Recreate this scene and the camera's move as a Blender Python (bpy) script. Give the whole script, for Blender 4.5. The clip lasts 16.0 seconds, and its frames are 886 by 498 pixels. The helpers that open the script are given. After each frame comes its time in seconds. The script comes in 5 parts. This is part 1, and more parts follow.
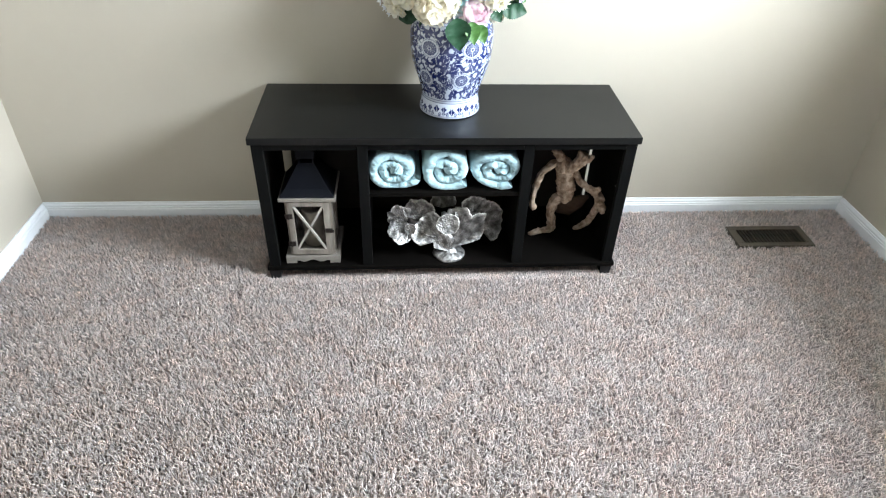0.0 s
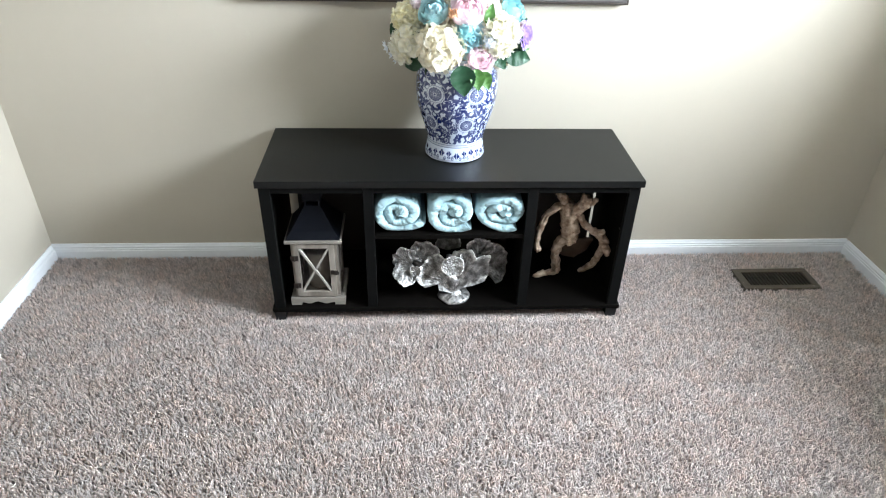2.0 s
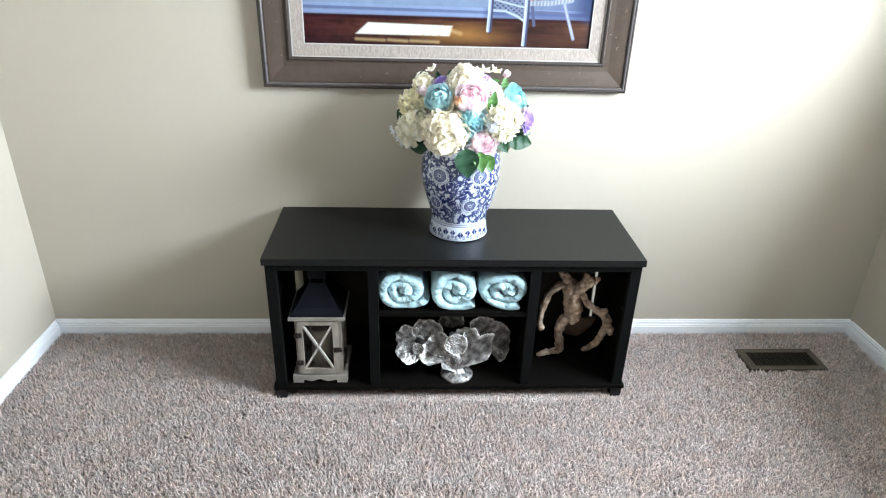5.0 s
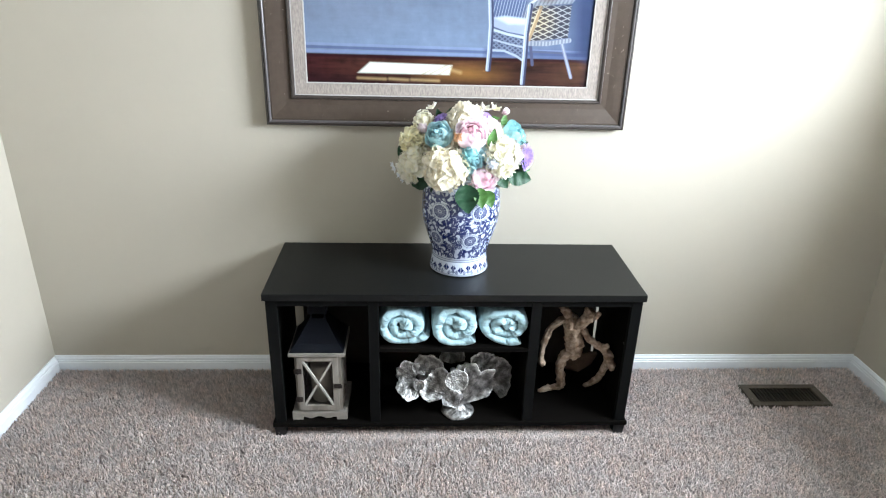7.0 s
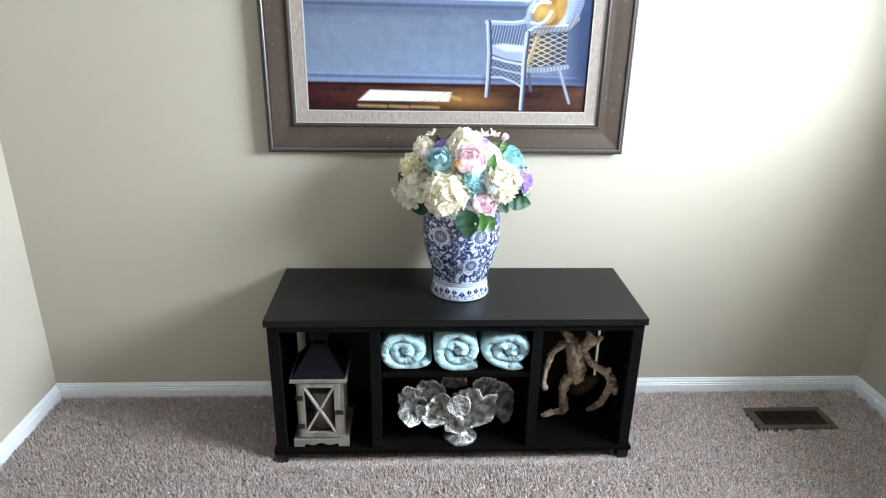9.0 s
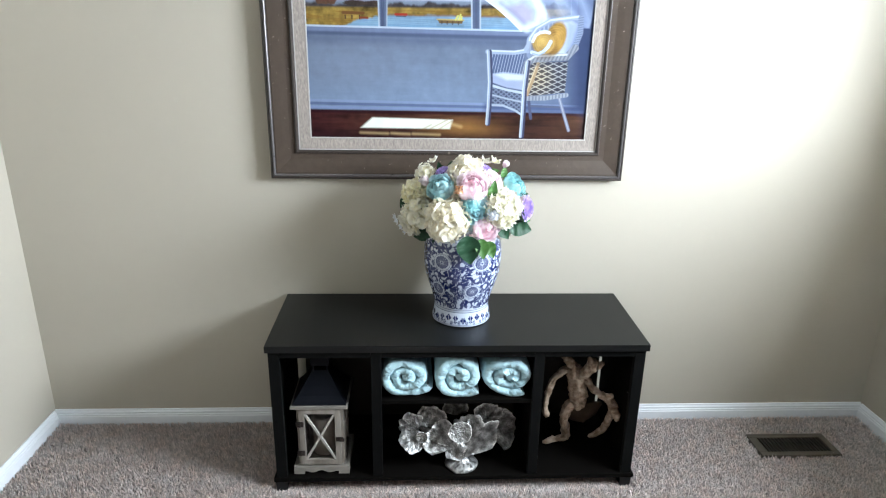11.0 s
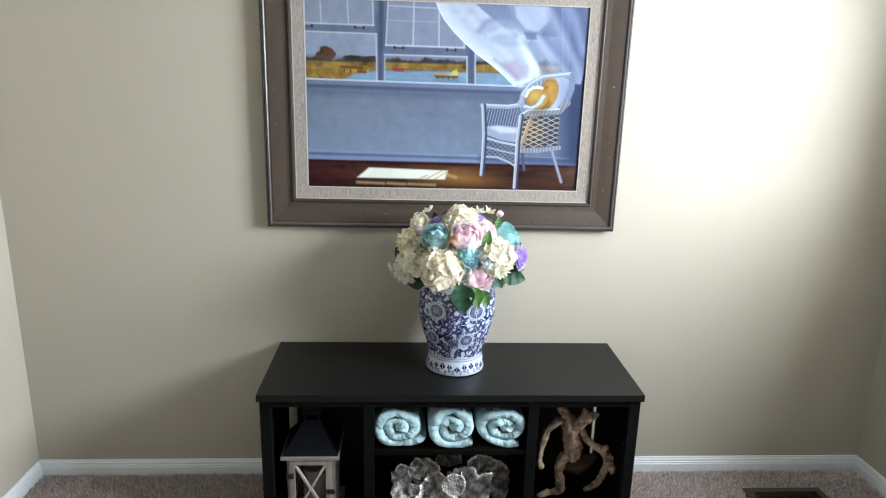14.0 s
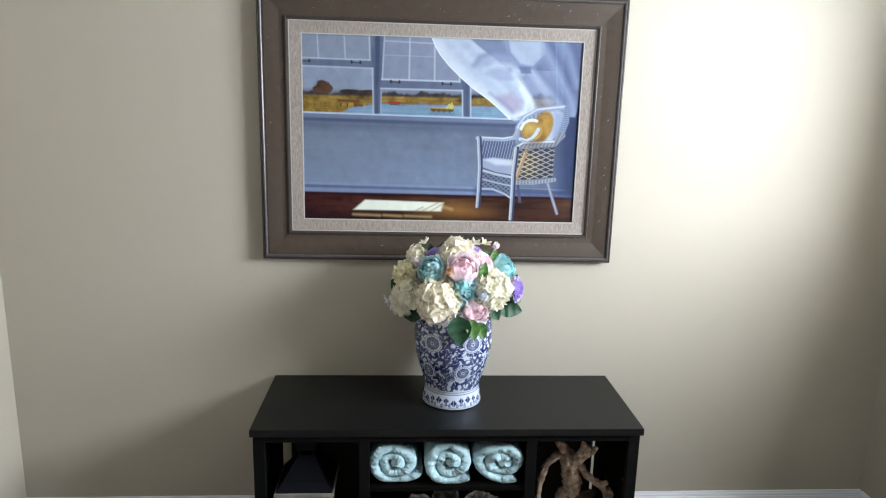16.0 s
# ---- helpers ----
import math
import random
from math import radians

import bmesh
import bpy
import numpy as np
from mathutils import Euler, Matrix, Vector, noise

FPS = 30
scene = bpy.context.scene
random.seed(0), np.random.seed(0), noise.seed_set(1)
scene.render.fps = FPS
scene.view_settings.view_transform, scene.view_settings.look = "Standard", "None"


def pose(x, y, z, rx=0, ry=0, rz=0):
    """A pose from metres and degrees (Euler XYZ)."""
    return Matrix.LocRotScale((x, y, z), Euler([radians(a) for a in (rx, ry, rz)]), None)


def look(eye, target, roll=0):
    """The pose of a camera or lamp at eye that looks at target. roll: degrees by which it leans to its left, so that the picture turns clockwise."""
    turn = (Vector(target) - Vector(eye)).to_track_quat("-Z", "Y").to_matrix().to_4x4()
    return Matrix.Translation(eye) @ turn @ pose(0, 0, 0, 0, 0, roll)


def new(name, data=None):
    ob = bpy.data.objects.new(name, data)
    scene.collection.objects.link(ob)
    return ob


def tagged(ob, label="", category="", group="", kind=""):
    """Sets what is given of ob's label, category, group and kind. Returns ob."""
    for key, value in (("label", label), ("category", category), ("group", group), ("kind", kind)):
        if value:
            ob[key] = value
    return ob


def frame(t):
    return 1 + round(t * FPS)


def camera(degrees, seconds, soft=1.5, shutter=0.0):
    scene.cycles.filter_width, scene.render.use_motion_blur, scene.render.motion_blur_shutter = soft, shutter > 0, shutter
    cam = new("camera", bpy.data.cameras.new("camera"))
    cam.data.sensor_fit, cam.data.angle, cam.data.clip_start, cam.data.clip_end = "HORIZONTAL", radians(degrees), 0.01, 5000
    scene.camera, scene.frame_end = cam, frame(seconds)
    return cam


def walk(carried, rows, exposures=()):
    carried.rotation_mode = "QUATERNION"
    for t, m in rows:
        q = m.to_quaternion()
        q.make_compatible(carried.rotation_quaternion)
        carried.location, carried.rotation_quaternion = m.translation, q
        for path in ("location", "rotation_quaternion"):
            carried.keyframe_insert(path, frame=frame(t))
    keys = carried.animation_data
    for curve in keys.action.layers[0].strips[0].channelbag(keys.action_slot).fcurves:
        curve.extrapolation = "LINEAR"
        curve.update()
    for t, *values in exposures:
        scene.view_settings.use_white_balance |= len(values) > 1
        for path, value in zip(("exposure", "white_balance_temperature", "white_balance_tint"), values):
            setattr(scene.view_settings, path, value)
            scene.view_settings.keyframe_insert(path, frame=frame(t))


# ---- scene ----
cam = camera(69.2, 16.0, soft=1.1)
PATH = [
    (0, (-0.139, -2.158, 1.424), (-0.016, -0.557, 0.231), 1.9),
    (0.5, (-0.14, -2.164, 1.42), (-0.021, -0.541, 0.257), 1.8),
    (1, (-0.14, -2.167, 1.419), (-0.025, -0.521, 0.288), 1.6),
    (1.5, (-0.138, -2.162, 1.427), (-0.028, -0.504, 0.313), 1.5),
    (2, (-0.138, -2.16, 1.431), (-0.03, -0.486, 0.342), 1.6),
    (2.5, (-0.139, -2.162, 1.429), (-0.032, -0.471, 0.367), 1.5),
    (3, (-0.143, -2.168, 1.427), (-0.037, -0.447, 0.413), 1.6),
    (3.5, (-0.143, -2.168, 1.438), (-0.04, -0.429, 0.456), 1.6),
    (4, (-0.146, -2.174, 1.437), (-0.042, -0.416, 0.489), 1.7),
    (4.5, (-0.144, -2.174, 1.442), (-0.042, -0.398, 0.528), 1.8),
    (7, (-0.144, -2.18, 1.446), (-0.045, -0.342, 0.664), 1.6),
    (7.5, (-0.141, -2.181, 1.45), (-0.045, -0.336, 0.683), 1.4),
    (8, (-0.142, -2.181, 1.451), (-0.047, -0.328, 0.703), 1.3),
    (8.5, (-0.14, -2.182, 1.452), (-0.047, -0.323, 0.72), 1.1),
    (9, (-0.139, -2.184, 1.454), (-0.048, -0.318, 0.738), 1.0),
    (11.5, (-0.148, -2.194, 1.464), (-0.054, -0.296, 0.839), 1.1),
    (12, (-0.15, -2.198, 1.463), (-0.054, -0.293, 0.862), 1.3),
    (12.5, (-0.149, -2.202, 1.463), (-0.051, -0.289, 0.888), 1.3),
    (13, (-0.15, -2.203, 1.467), (-0.047, -0.283, 0.918), 1.4),
    (13.5, (-0.153, -2.204, 1.465), (-0.043, -0.277, 0.94), 1.4),
    (14, (-0.153, -2.206, 1.465), (-0.038, -0.272, 0.967), 1.6),
    (14.5, (-0.154, -2.202, 1.474), (-0.034, -0.264, 0.997), 1.8),
    (15, (-0.151, -2.203, 1.474), (-0.031, -0.257, 1.025), 1.8),
    (15.5, (-0.153, -2.201, 1.472), (-0.029, -0.25, 1.047), 1.7),
    (16, (-0.151, -2.201, 1.466), (-0.027, -0.246, 1.063), 1.5),
]
walk(cam, [(t, look(eye, target, roll)) for t, eye, target, roll in PATH],
     [(0, 0.40, 6330, 10), (3.5, 0.40, 6290, 10), (7, 0.2, 6290, 10), (9, 0.05, 6280, 10), (13, -0.22, 6220, 9), (14.2, -0.38, 6530, 11), (16, -0.53, 6530, 12)])

# ---- light ----
world = bpy.data.worlds.new("sky")
world.use_nodes = True
scene.world = world
wn = world.node_tree.nodes
sky = wn.new("ShaderNodeTexSky")
sky.sky_type, sky.sun_disc = "NISHITA", False
sky.sun_elevation, sky.sun_rotation = radians(38), radians(250)
wn["Background"].inputs["Strength"].default_value = 0.12
world.node_tree.links.new(sky.outputs["Color"], wn["Background"].inputs["Color"])
sun = new("sun", bpy.data.lights.new("sun", "SUN"))
sun.data.energy, sun.data.angle, sun.data.color = 1.2, radians(10), (1.0, 0.96, 0.9)
sun.matrix_world = look((-6, 4, 6), (0, 0, 0))

WIN_Y0, WIN_Y1, WIN_Z0, WIN_Z1 = -1.78, -0.66, 1.235, 2.06
WALL_T = 0.34
XL, XR, YF, ZC = -1.513, 1.670, -6.5, 2.44
daylight = new("window_daylight", bpy.data.lights.new("window_daylight", "AREA"))
daylight.data.shape, daylight.data.size, daylight.data.size_y = "RECTANGLE", WIN_Y1 - WIN_Y0 - 0.1, WIN_Z1 - WIN_Z0 - 0.1
daylight.data.energy, daylight.data.color = 206, (0.84, 0.932, 1.0)
daylight.matrix_world = look((XR + 0.28, (WIN_Y0 + WIN_Y1) / 2, (WIN_Z0 + WIN_Z1) / 2), (XR - 1, (WIN_Y0 + WIN_Y1) / 2, (WIN_Z0 + WIN_Z1) / 2 - 0.25))


# ---- materials ----
def lin(r, g, b):
    return tuple(((c / 255 / 12.92) if c / 255 <= 0.04045 else ((c / 255 + 0.055) / 1.055) ** 2.4) for c in (r, g, b)) + (1.0,)


def material(name, col, rough=0.5, metal=0.0, big=(2.0, 0.08), fine=(60.0, 0.1), bump=(150.0, 0.1), stretch=(1, 1, 1), island=0.0, objvar=0.0,
             coat=0.0, sheen=0.0, attr="", col2=None, spec=0.5, trans=0.0, subsurf=0.0, veil=0.0):
    m = bpy.data.materials.new(name)
    m.use_nodes = True
    nt = m.node_tree
    n, l = nt.nodes, nt.links
    b = n["Principled BSDF"]
    tc, mp = n.new("ShaderNodeTexCoord"), n.new("ShaderNodeMapping")
    mp.inputs["Scale"].default_value = stretch
    l.new(tc.outputs["Object"], mp.inputs["Vector"])

    def noise_at(scale, detail=4):
        t = n.new("ShaderNodeTexNoise")
        t.inputs["Scale"].default_value, t.inputs["Detail"].default_value = scale, detail
        l.new(mp.outputs["Vector"], t.inputs["Vector"])
        return t.outputs["Fac"]

    def maths(op, a, c):
        t = n.new("ShaderNodeMath")
        t.operation = op
        for k, v in enumerate((a, c)):
            if isinstance(v, (int, float)):
                t.inputs[k].default_value = v
            else:
                l.new(v, t.inputs[k])
        return t.outputs[0]

    # brightness factor: 1 + amounts * (noise - 0.5) * 2
    f = maths("MULTIPLY_ADD", noise_at(big[0]), 2 * big[1])
    f.node.inputs[2].default_value = 1 - big[1]
    g = maths("MULTIPLY_ADD", noise_at(fine[0], 6), 2 * fine[1])
    g.node.inputs[2].default_value = 1 - fine[1]
    f = maths("MULTIPLY", f, g)
    for amount, node, socket in ((island, "ShaderNodeNewGeometry", "Random Per Island"), (objvar, "ShaderNodeObjectInfo", "Random")):
        if amount:
            r = maths("MULTIPLY_ADD", n.new(node).outputs[socket], 2 * amount)
            r.node.inputs[2].default_value = 1 - amount
            f = maths("MULTIPLY", f, r)
    hue = n.new("ShaderNodeHueSaturation")
    hue.inputs["Color"].default_value = col
    l.new(f, hue.inputs["Value"])
    if attr:
        at = n.new("ShaderNodeAttribute")
        at.attribute_name = attr
        if col2 is None:
            l.new(at.outputs["Color"], hue.inputs["Color"])
        else:
            mix = n.new("ShaderNodeMix")
            mix.data_type = "RGBA"
            mix.inputs["A"].default_value, mix.inputs["B"].default_value = col, col2
            l.new(at.outputs["Fac"], mix.inputs["Factor"])
            l.new(mix.outputs["Result"], hue.inputs["Color"])
    elif col2 is not None:
        mix = n.new("ShaderNodeMix")
        mix.data_type = "RGBA"
        mix.inputs["A"].default_value, mix.inputs["B"].default_value = col, col2
        ramp = n.new("ShaderNodeMapRange")
        ramp.inputs["From Min"].default_value, ramp.inputs["From Max"].default_value = 0.4, 0.62
        l.new(noise_at(big[0] * 2.3, 5), ramp.inputs["Value"])
        l.new(ramp.outputs["Result"], mix.inputs["Factor"])
        l.new(mix.outputs["Result"], hue.inputs["Color"])
    l.new(hue.outputs["Color"], b.inputs["Base Color"])
    b.inputs["Roughness"].default_value, b.inputs["Metallic"].default_value = rough, metal
    b.inputs["Coat Weight"].default_value, b.inputs["Sheen Weight"].default_value = coat, sheen
    b.inputs["Coat Roughness"].default_value = 0.08
    b.inputs["Specular IOR Level"].default_value = spec
    b.inputs["Transmission Weight"].default_value = trans
    b.inputs["Subsurface Weight"].default_value = subsurf
    b.inputs["Subsurface Scale"].default_value = 0.01
    r = maths("MULTIPLY_ADD", noise_at(fine[0] * 0.5, 5), 0.16)
    r.node.inputs[2].default_value = max(rough - 0.08, 0.02)
    l.new(r, b.inputs["Roughness"])
    if bump[1]:
        bp = n.new("ShaderNodeBump")
        bp.inputs["Strength"].default_value, bp.inputs["Distance"].default_value = bump[1], 0.3 / bump[0]
        l.new(noise_at(bump[0], 5), bp.inputs["Height"])
        l.new(bp.outputs["Normal"], b.inputs["Normal"])
    if veil:
        tl, mx = n.new("ShaderNodeBsdfTranslucent"), n.new("ShaderNodeMixShader")
        mx.inputs["Fac"].default_value = veil
        l.new(hue.outputs["Color"], tl.inputs["Color"])
        l.new(b.outputs["BSDF"], mx.inputs[1])
        l.new(tl.outputs["BSDF"], mx.inputs[2])
        l.new(mx.outputs["Shader"], n["Material Output"].inputs["Surface"])
    return m


M = dict(
    wall=material("beige_wall_paint", (0.438, 0.402, 0.334, 1), 0.62, big=(0.8, 0.03), fine=(35, 0.015), bump=(170, 0.12), spec=0.3),
    # unseen ceiling, greyed to cut the light it bounces onto the upper walls
    ceiling=material("greyed_ceiling_paint", (0.52, 0.51, 0.49, 1), 0.8, bump=(90, 0.3)),
    trim=material("white_trim_paint", (0.76, 0.79, 0.83, 1), 0.35, big=(3, 0.04), fine=(50, 0.03), bump=(60, 0.03)),
    backing=material("carpet_backing", (0.58, 0.51, 0.48, 1), 0.95, fine=(220, 0.3), bump=(250, 0.8), spec=0.1),
    pile=material("carpet_pile", (0.760, 0.688, 0.660, 1), 0.9, big=(7.0, 0.07), fine=(60, 0.48), bump=(900, 0.3), island=0.31, col2=(0.74, 0.634, 0.586, 1), veil=0.42, sheen=0.15, spec=0.15),
    black=material("black_laminate", (0.0052, 0.0056, 0.0056, 1), 0.30, big=(2, 0.10), fine=(7, 0.08), bump=(220, 0.0), spec=0.24),
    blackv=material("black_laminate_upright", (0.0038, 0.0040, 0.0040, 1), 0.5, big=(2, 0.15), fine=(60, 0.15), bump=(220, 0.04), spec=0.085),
    # copy of the upright laminate, dulled to hold the shade inside the cubbies
    inner=material("black_laminate_shaded", (0.0040, 0.0034, 0.0030, 1), 0.6, big=(2, 0.15), fine=(60, 0.15), bump=(220, 0.04), spec=0.03),
    hardboard=material("brown_hardboard", (0.030, 0.021, 0.015, 1), 0.6, fine=(90, 0.2)),
    foot=material("black_plastic", (0.008, 0.008, 0.009, 1), 0.45),
    vent=material("brown_painted_metal", (0.080, 0.066, 0.049, 1), 0.45, metal=0.2, fine=(120, 0.15), bump=(200, 0.05)),
    # plate metal again, darkened to give the shade between the slats
    vent_slat=material("shaded_vent_metal", (0.042, 0.033, 0.024, 1), 0.5, metal=0.2),
    vent_dark=material("duct_shade", (0.004, 0.004, 0.004, 1), 0.8),
    frame=material("distressed_brown_wood", (0.058, 0.042, 0.032, 1), 0.42, big=(6, 0.15), fine=(60, 0.22), bump=(120, 0.08), spec=0.32),
    bead=material("silvered_bead", (0.11, 0.10, 0.10, 1), 0.3, metal=0.35, fine=(60, 0.15)),
    dark_bead=material("dark_bead", (0.035, 0.026, 0.022, 1), 0.35),
    fleck=material("pale_fleck", (0.42, 0.37, 0.31, 1), 0.6),
    fillet=material("white_fillet", (0.38, 0.36, 0.34, 1), 0.45),
    linen=material("grey_linen", (0.26, 0.222, 0.196, 1), 0.9, big=(180, 0.35), fine=(330, 0.60), bump=(400, 0.5), stretch=(1, 1, 0.25)),
    canvas=material("painted_canvas", (1, 1, 1, 1), 0.45, big=(4, 0.03), fine=(300, 0.05), bump=(500, 0.10), attr="paint", spec=0.10),
    glaze=material("blue_white_porcelain", (0.50, 0.555, 0.66, 1), 0.14, big=(6, 0.03), fine=(60, 0.04), bump=(60, 0.01), attr="glaze", col2=(0.0045, 0.013, 0.095, 1), coat=0.2),
    towel=material("aqua_terry", (0.385, 0.555, 0.605, 1), 0.95, big=(14, 0.10), fine=(330, 0.40), bump=(280, 1.0), sheen=0.15, spec=0.1),
    silver=material("antique_silver_leaf", (0.125, 0.120, 0.114, 1), 0.40, metal=0.72, big=(30, 0.3), fine=(170, 0.95), bump=(150, 1.0), attr="tint", col2=(0.80, 0.79, 0.78, 1)),
    drift=material("driftwood", (0.54, 0.42, 0.32, 1), 0.7, big=(20, 0.25), fine=(110, 0.35), bump=(140, 0.9), col2=(0.25, 0.165, 0.11, 1), spec=0.3),
    brown_mass=material("dark_brown_rough", (0.075, 0.045, 0.028, 1), 0.8, big=(20, 0.3), fine=(120, 0.3), bump=(150, 0.7)),
    wash=material("whitewashed_wood", (0.185, 0.158, 0.132, 1), 0.6, big=(14, 0.30), fine=(90, 0.5), bump=(180, 0.25), stretch=(1, 1, 0.2), col2=(0.250, 0.224, 0.195, 1)),
    wash_h=material("whitewashed_wood_edge", (0.215, 0.194, 0.170, 1), 0.55, big=(16, 0.35), fine=(90, 0.5), bump=(180, 0.25), stretch=(0.2, 1, 1)),
    # whitewashed wood made paler, with the bars' edge highlights in its colour
    wash_x=material("highlit_bar_wood", (0.34, 0.315, 0.285, 1), 0.5, big=(22, 0.3), fine=(90, 0.25), bump=(180, 0.25)),
    roof=material("dark_blue_metal", (0.0025, 0.0032, 0.006, 1), 0.5, metal=0.0, big=(9, 0.2), fine=(90, 0.15), bump=(120, 0.06), spec=0.12),
    iron=material("dark_iron", (0.035, 0.028, 0.025, 1), 0.45, metal=0.7),
    wax=material("ivory_wax", (0.42, 0.37, 0.30, 1), 0.6),
    stem=material("green_stem", (0.10, 0.20, 0.06, 1), 0.6),
    leaf=material("dark_green_leaf", (0.013, 0.046, 0.021, 1), 0.5, big=(30, 0.25), fine=(160, 0.2), bump=(160, 0.3), island=0.2, spec=0.25),
    leaf_light=material("light_green_leaf", (0.045, 0.125, 0.022, 1), 0.5, big=(30, 0.25), fine=(160, 0.2), bump=(160, 0.3), island=0.25),
    cream=material("cream_petal", (0.90, 0.82, 0.63, 1), 0.7, big=(25, 0.06), fine=(200, 0.06), bump=(260, 0.15), island=0.09, veil=0.42, attr="tint", col2=(0.95, 0.92, 0.83, 1)),
    white=material("ivory_petal", (0.93, 0.88, 0.67, 1), 0.7, big=(25, 0.05), fine=(200, 0.05), bump=(260, 0.15), island=0.07, veil=0.42, attr="tint", col2=(0.95, 0.94, 0.88, 1)),
    lemon=material("pale_yellow_petal", (0.86, 0.79, 0.48, 1), 0.7, bump=(260, 0.15), island=0.08, veil=0.42, attr="tint", col2=(0.90, 0.87, 0.72, 1)),
    teal=material("teal_petal", (0.52, 0.76, 0.81, 1), 0.65, big=(25, 0.1), fine=(200, 0.06), bump=(260, 0.15), island=0.12, veil=0.42, attr="tint", col2=(0.58, 0.80, 0.83, 1)),
    aqua=material("aqua_petal", (0.38, 0.70, 0.74, 1), 0.65, big=(25, 0.1), fine=(200, 0.06), bump=(260, 0.15), island=0.1, veil=0.42, attr="tint", col2=(0.48, 0.78, 0.79, 1)),
    pink=material("pink_petal", (0.97, 0.70, 0.78, 1), 0.65, big=(25, 0.06), fine=(200, 0.06), bump=(260, 0.15), island=0.08, veil=0.42, attr="tint", col2=(0.97, 0.90, 0.93, 1)),
    peach=material("peach_petal", (0.80, 0.38, 0.16, 1), 0.65, island=0.1, veil=0.3, attr="tint", col2=(0.82, 0.55, 0.35, 1)),
    purple=material("purple_petal", (0.50, 0.36, 0.80, 1), 0.65, big=(25, 0.1), bump=(260, 0.15), island=0.12, veil=0.3, attr="tint", col2=(0.62, 0.50, 0.84, 1)),
    lilac=material("lilac_petal", (0.72, 0.75, 0.84, 1), 0.65, island=0.1, veil=0.3, attr="tint", col2=(0.84, 0.87, 0.90, 1)),
)
glass = bpy.data.materials.new("clear_glass")
glass.use_nodes = True
gb = glass.node_tree.nodes["Principled BSDF"]
gb.inputs["Transmission Weight"].default_value, gb.inputs["Roughness"].default_value, gb.inputs["IOR"].default_value = 1.0, 0.03, 1.2


# ---- helpers of this scene ----
def thing(name, base, label, category, group=""):
    ob = new(name)
    ob.empty_display_size = 0.05
    ob.location = base
    return tagged(ob, label, category, group)


def link_mesh(name, me, mat, parent=None, label="", smooth=False):
    ob = new(name, me)
    me.materials.append(mat)
    if smooth:
        me.polygons.foreach_set("use_smooth", [True] * len(me.polygons))
    if parent is not None:
        ob.parent = parent
        if parent.parent is None:
            ob.matrix_parent_inverse = Matrix.Translation(-parent.location)
    if label:
        tagged(ob, label)
    return ob


def part(name, bm, mat, parent=None, label="", smooth=False):
    me = bpy.data.meshes.new(name)
    bm.to_mesh(me)
    bm.free()
    return link_mesh(name, me, mat, parent, label, smooth)


def part_data(name, verts, faces, mat, parent=None, label="", smooth=True, values=None, attr="tint"):
    me = bpy.data.meshes.new(name)
    me.from_pydata(verts, [], faces)
    if values is not None:
        a = me.attributes.new(attr, "FLOAT", "POINT")
        a.data.foreach_set("value", np.asarray(values, dtype=np.float32))
    me.update()
    return link_mesh(name, me, mat, parent, label, smooth)


def box(x0, x1, y0, y1, z0, z1, bevel=0.0015, bm=None):
    out = bmesh.new() if bm is None else bm
    one = bmesh.new()
    bmesh.ops.create_cube(one, size=1)
    bmesh.ops.transform(one, verts=one.verts, matrix=Matrix.Translation(((x0 + x1) / 2, (y0 + y1) / 2, (z0 + z1) / 2)) @ Matrix.Diagonal((x1 - x0, y1 - y0, z1 - z0, 1)))
    if bevel:
        bmesh.ops.bevel(one, geom=one.edges[:], offset=bevel, segments=2, affect="EDGES", profile=0.6)
    tmp = bpy.data.meshes.new("tmp")
    one.to_mesh(tmp)
    one.free()
    out.from_mesh(tmp)
    bpy.data.meshes.remove(tmp)
    return out


def prism(outline, along, origin=(0, 0, 0), u=(1, 0, 0), v=(0, 0, 1)):
    """A closed outline in the plane of u and v, pushed along a vector."""
    bm = bmesh.new()
    o, u, v, a = Vector(origin), Vector(u), Vector(v), Vector(along)
    f = [bm.verts.new(o + u * p + v * q) for p, q in outline]
    g = [bm.verts.new(o + u * p + v * q + a) for p, q in outline]
    n = len(f)
    bm.faces.new(f)
    bm.faces.new(g[::-1])
    for i in range(n):
        bm.faces.new((f[i], g[i], g[(i + 1) % n], f[(i + 1) % n]))
    bmesh.ops.recalc_face_normals(bm, faces=bm.faces[:])
    return bm


def lathe(profile, n, centre):
    verts, faces = [], []
    for r, z in profile:
        for k in range(n):
            a = 2 * math.pi * k / n
            verts.append((centre[0] + r * math.sin(a), centre[1] - r * math.cos(a), z))
    for i in range(len(profile) - 1):
        for k in range(n):
            j = (k + 1) % n
            faces.append((i * n + k, i * n + j, (i + 1) * n + j, (i + 1) * n + k))
    return verts, faces


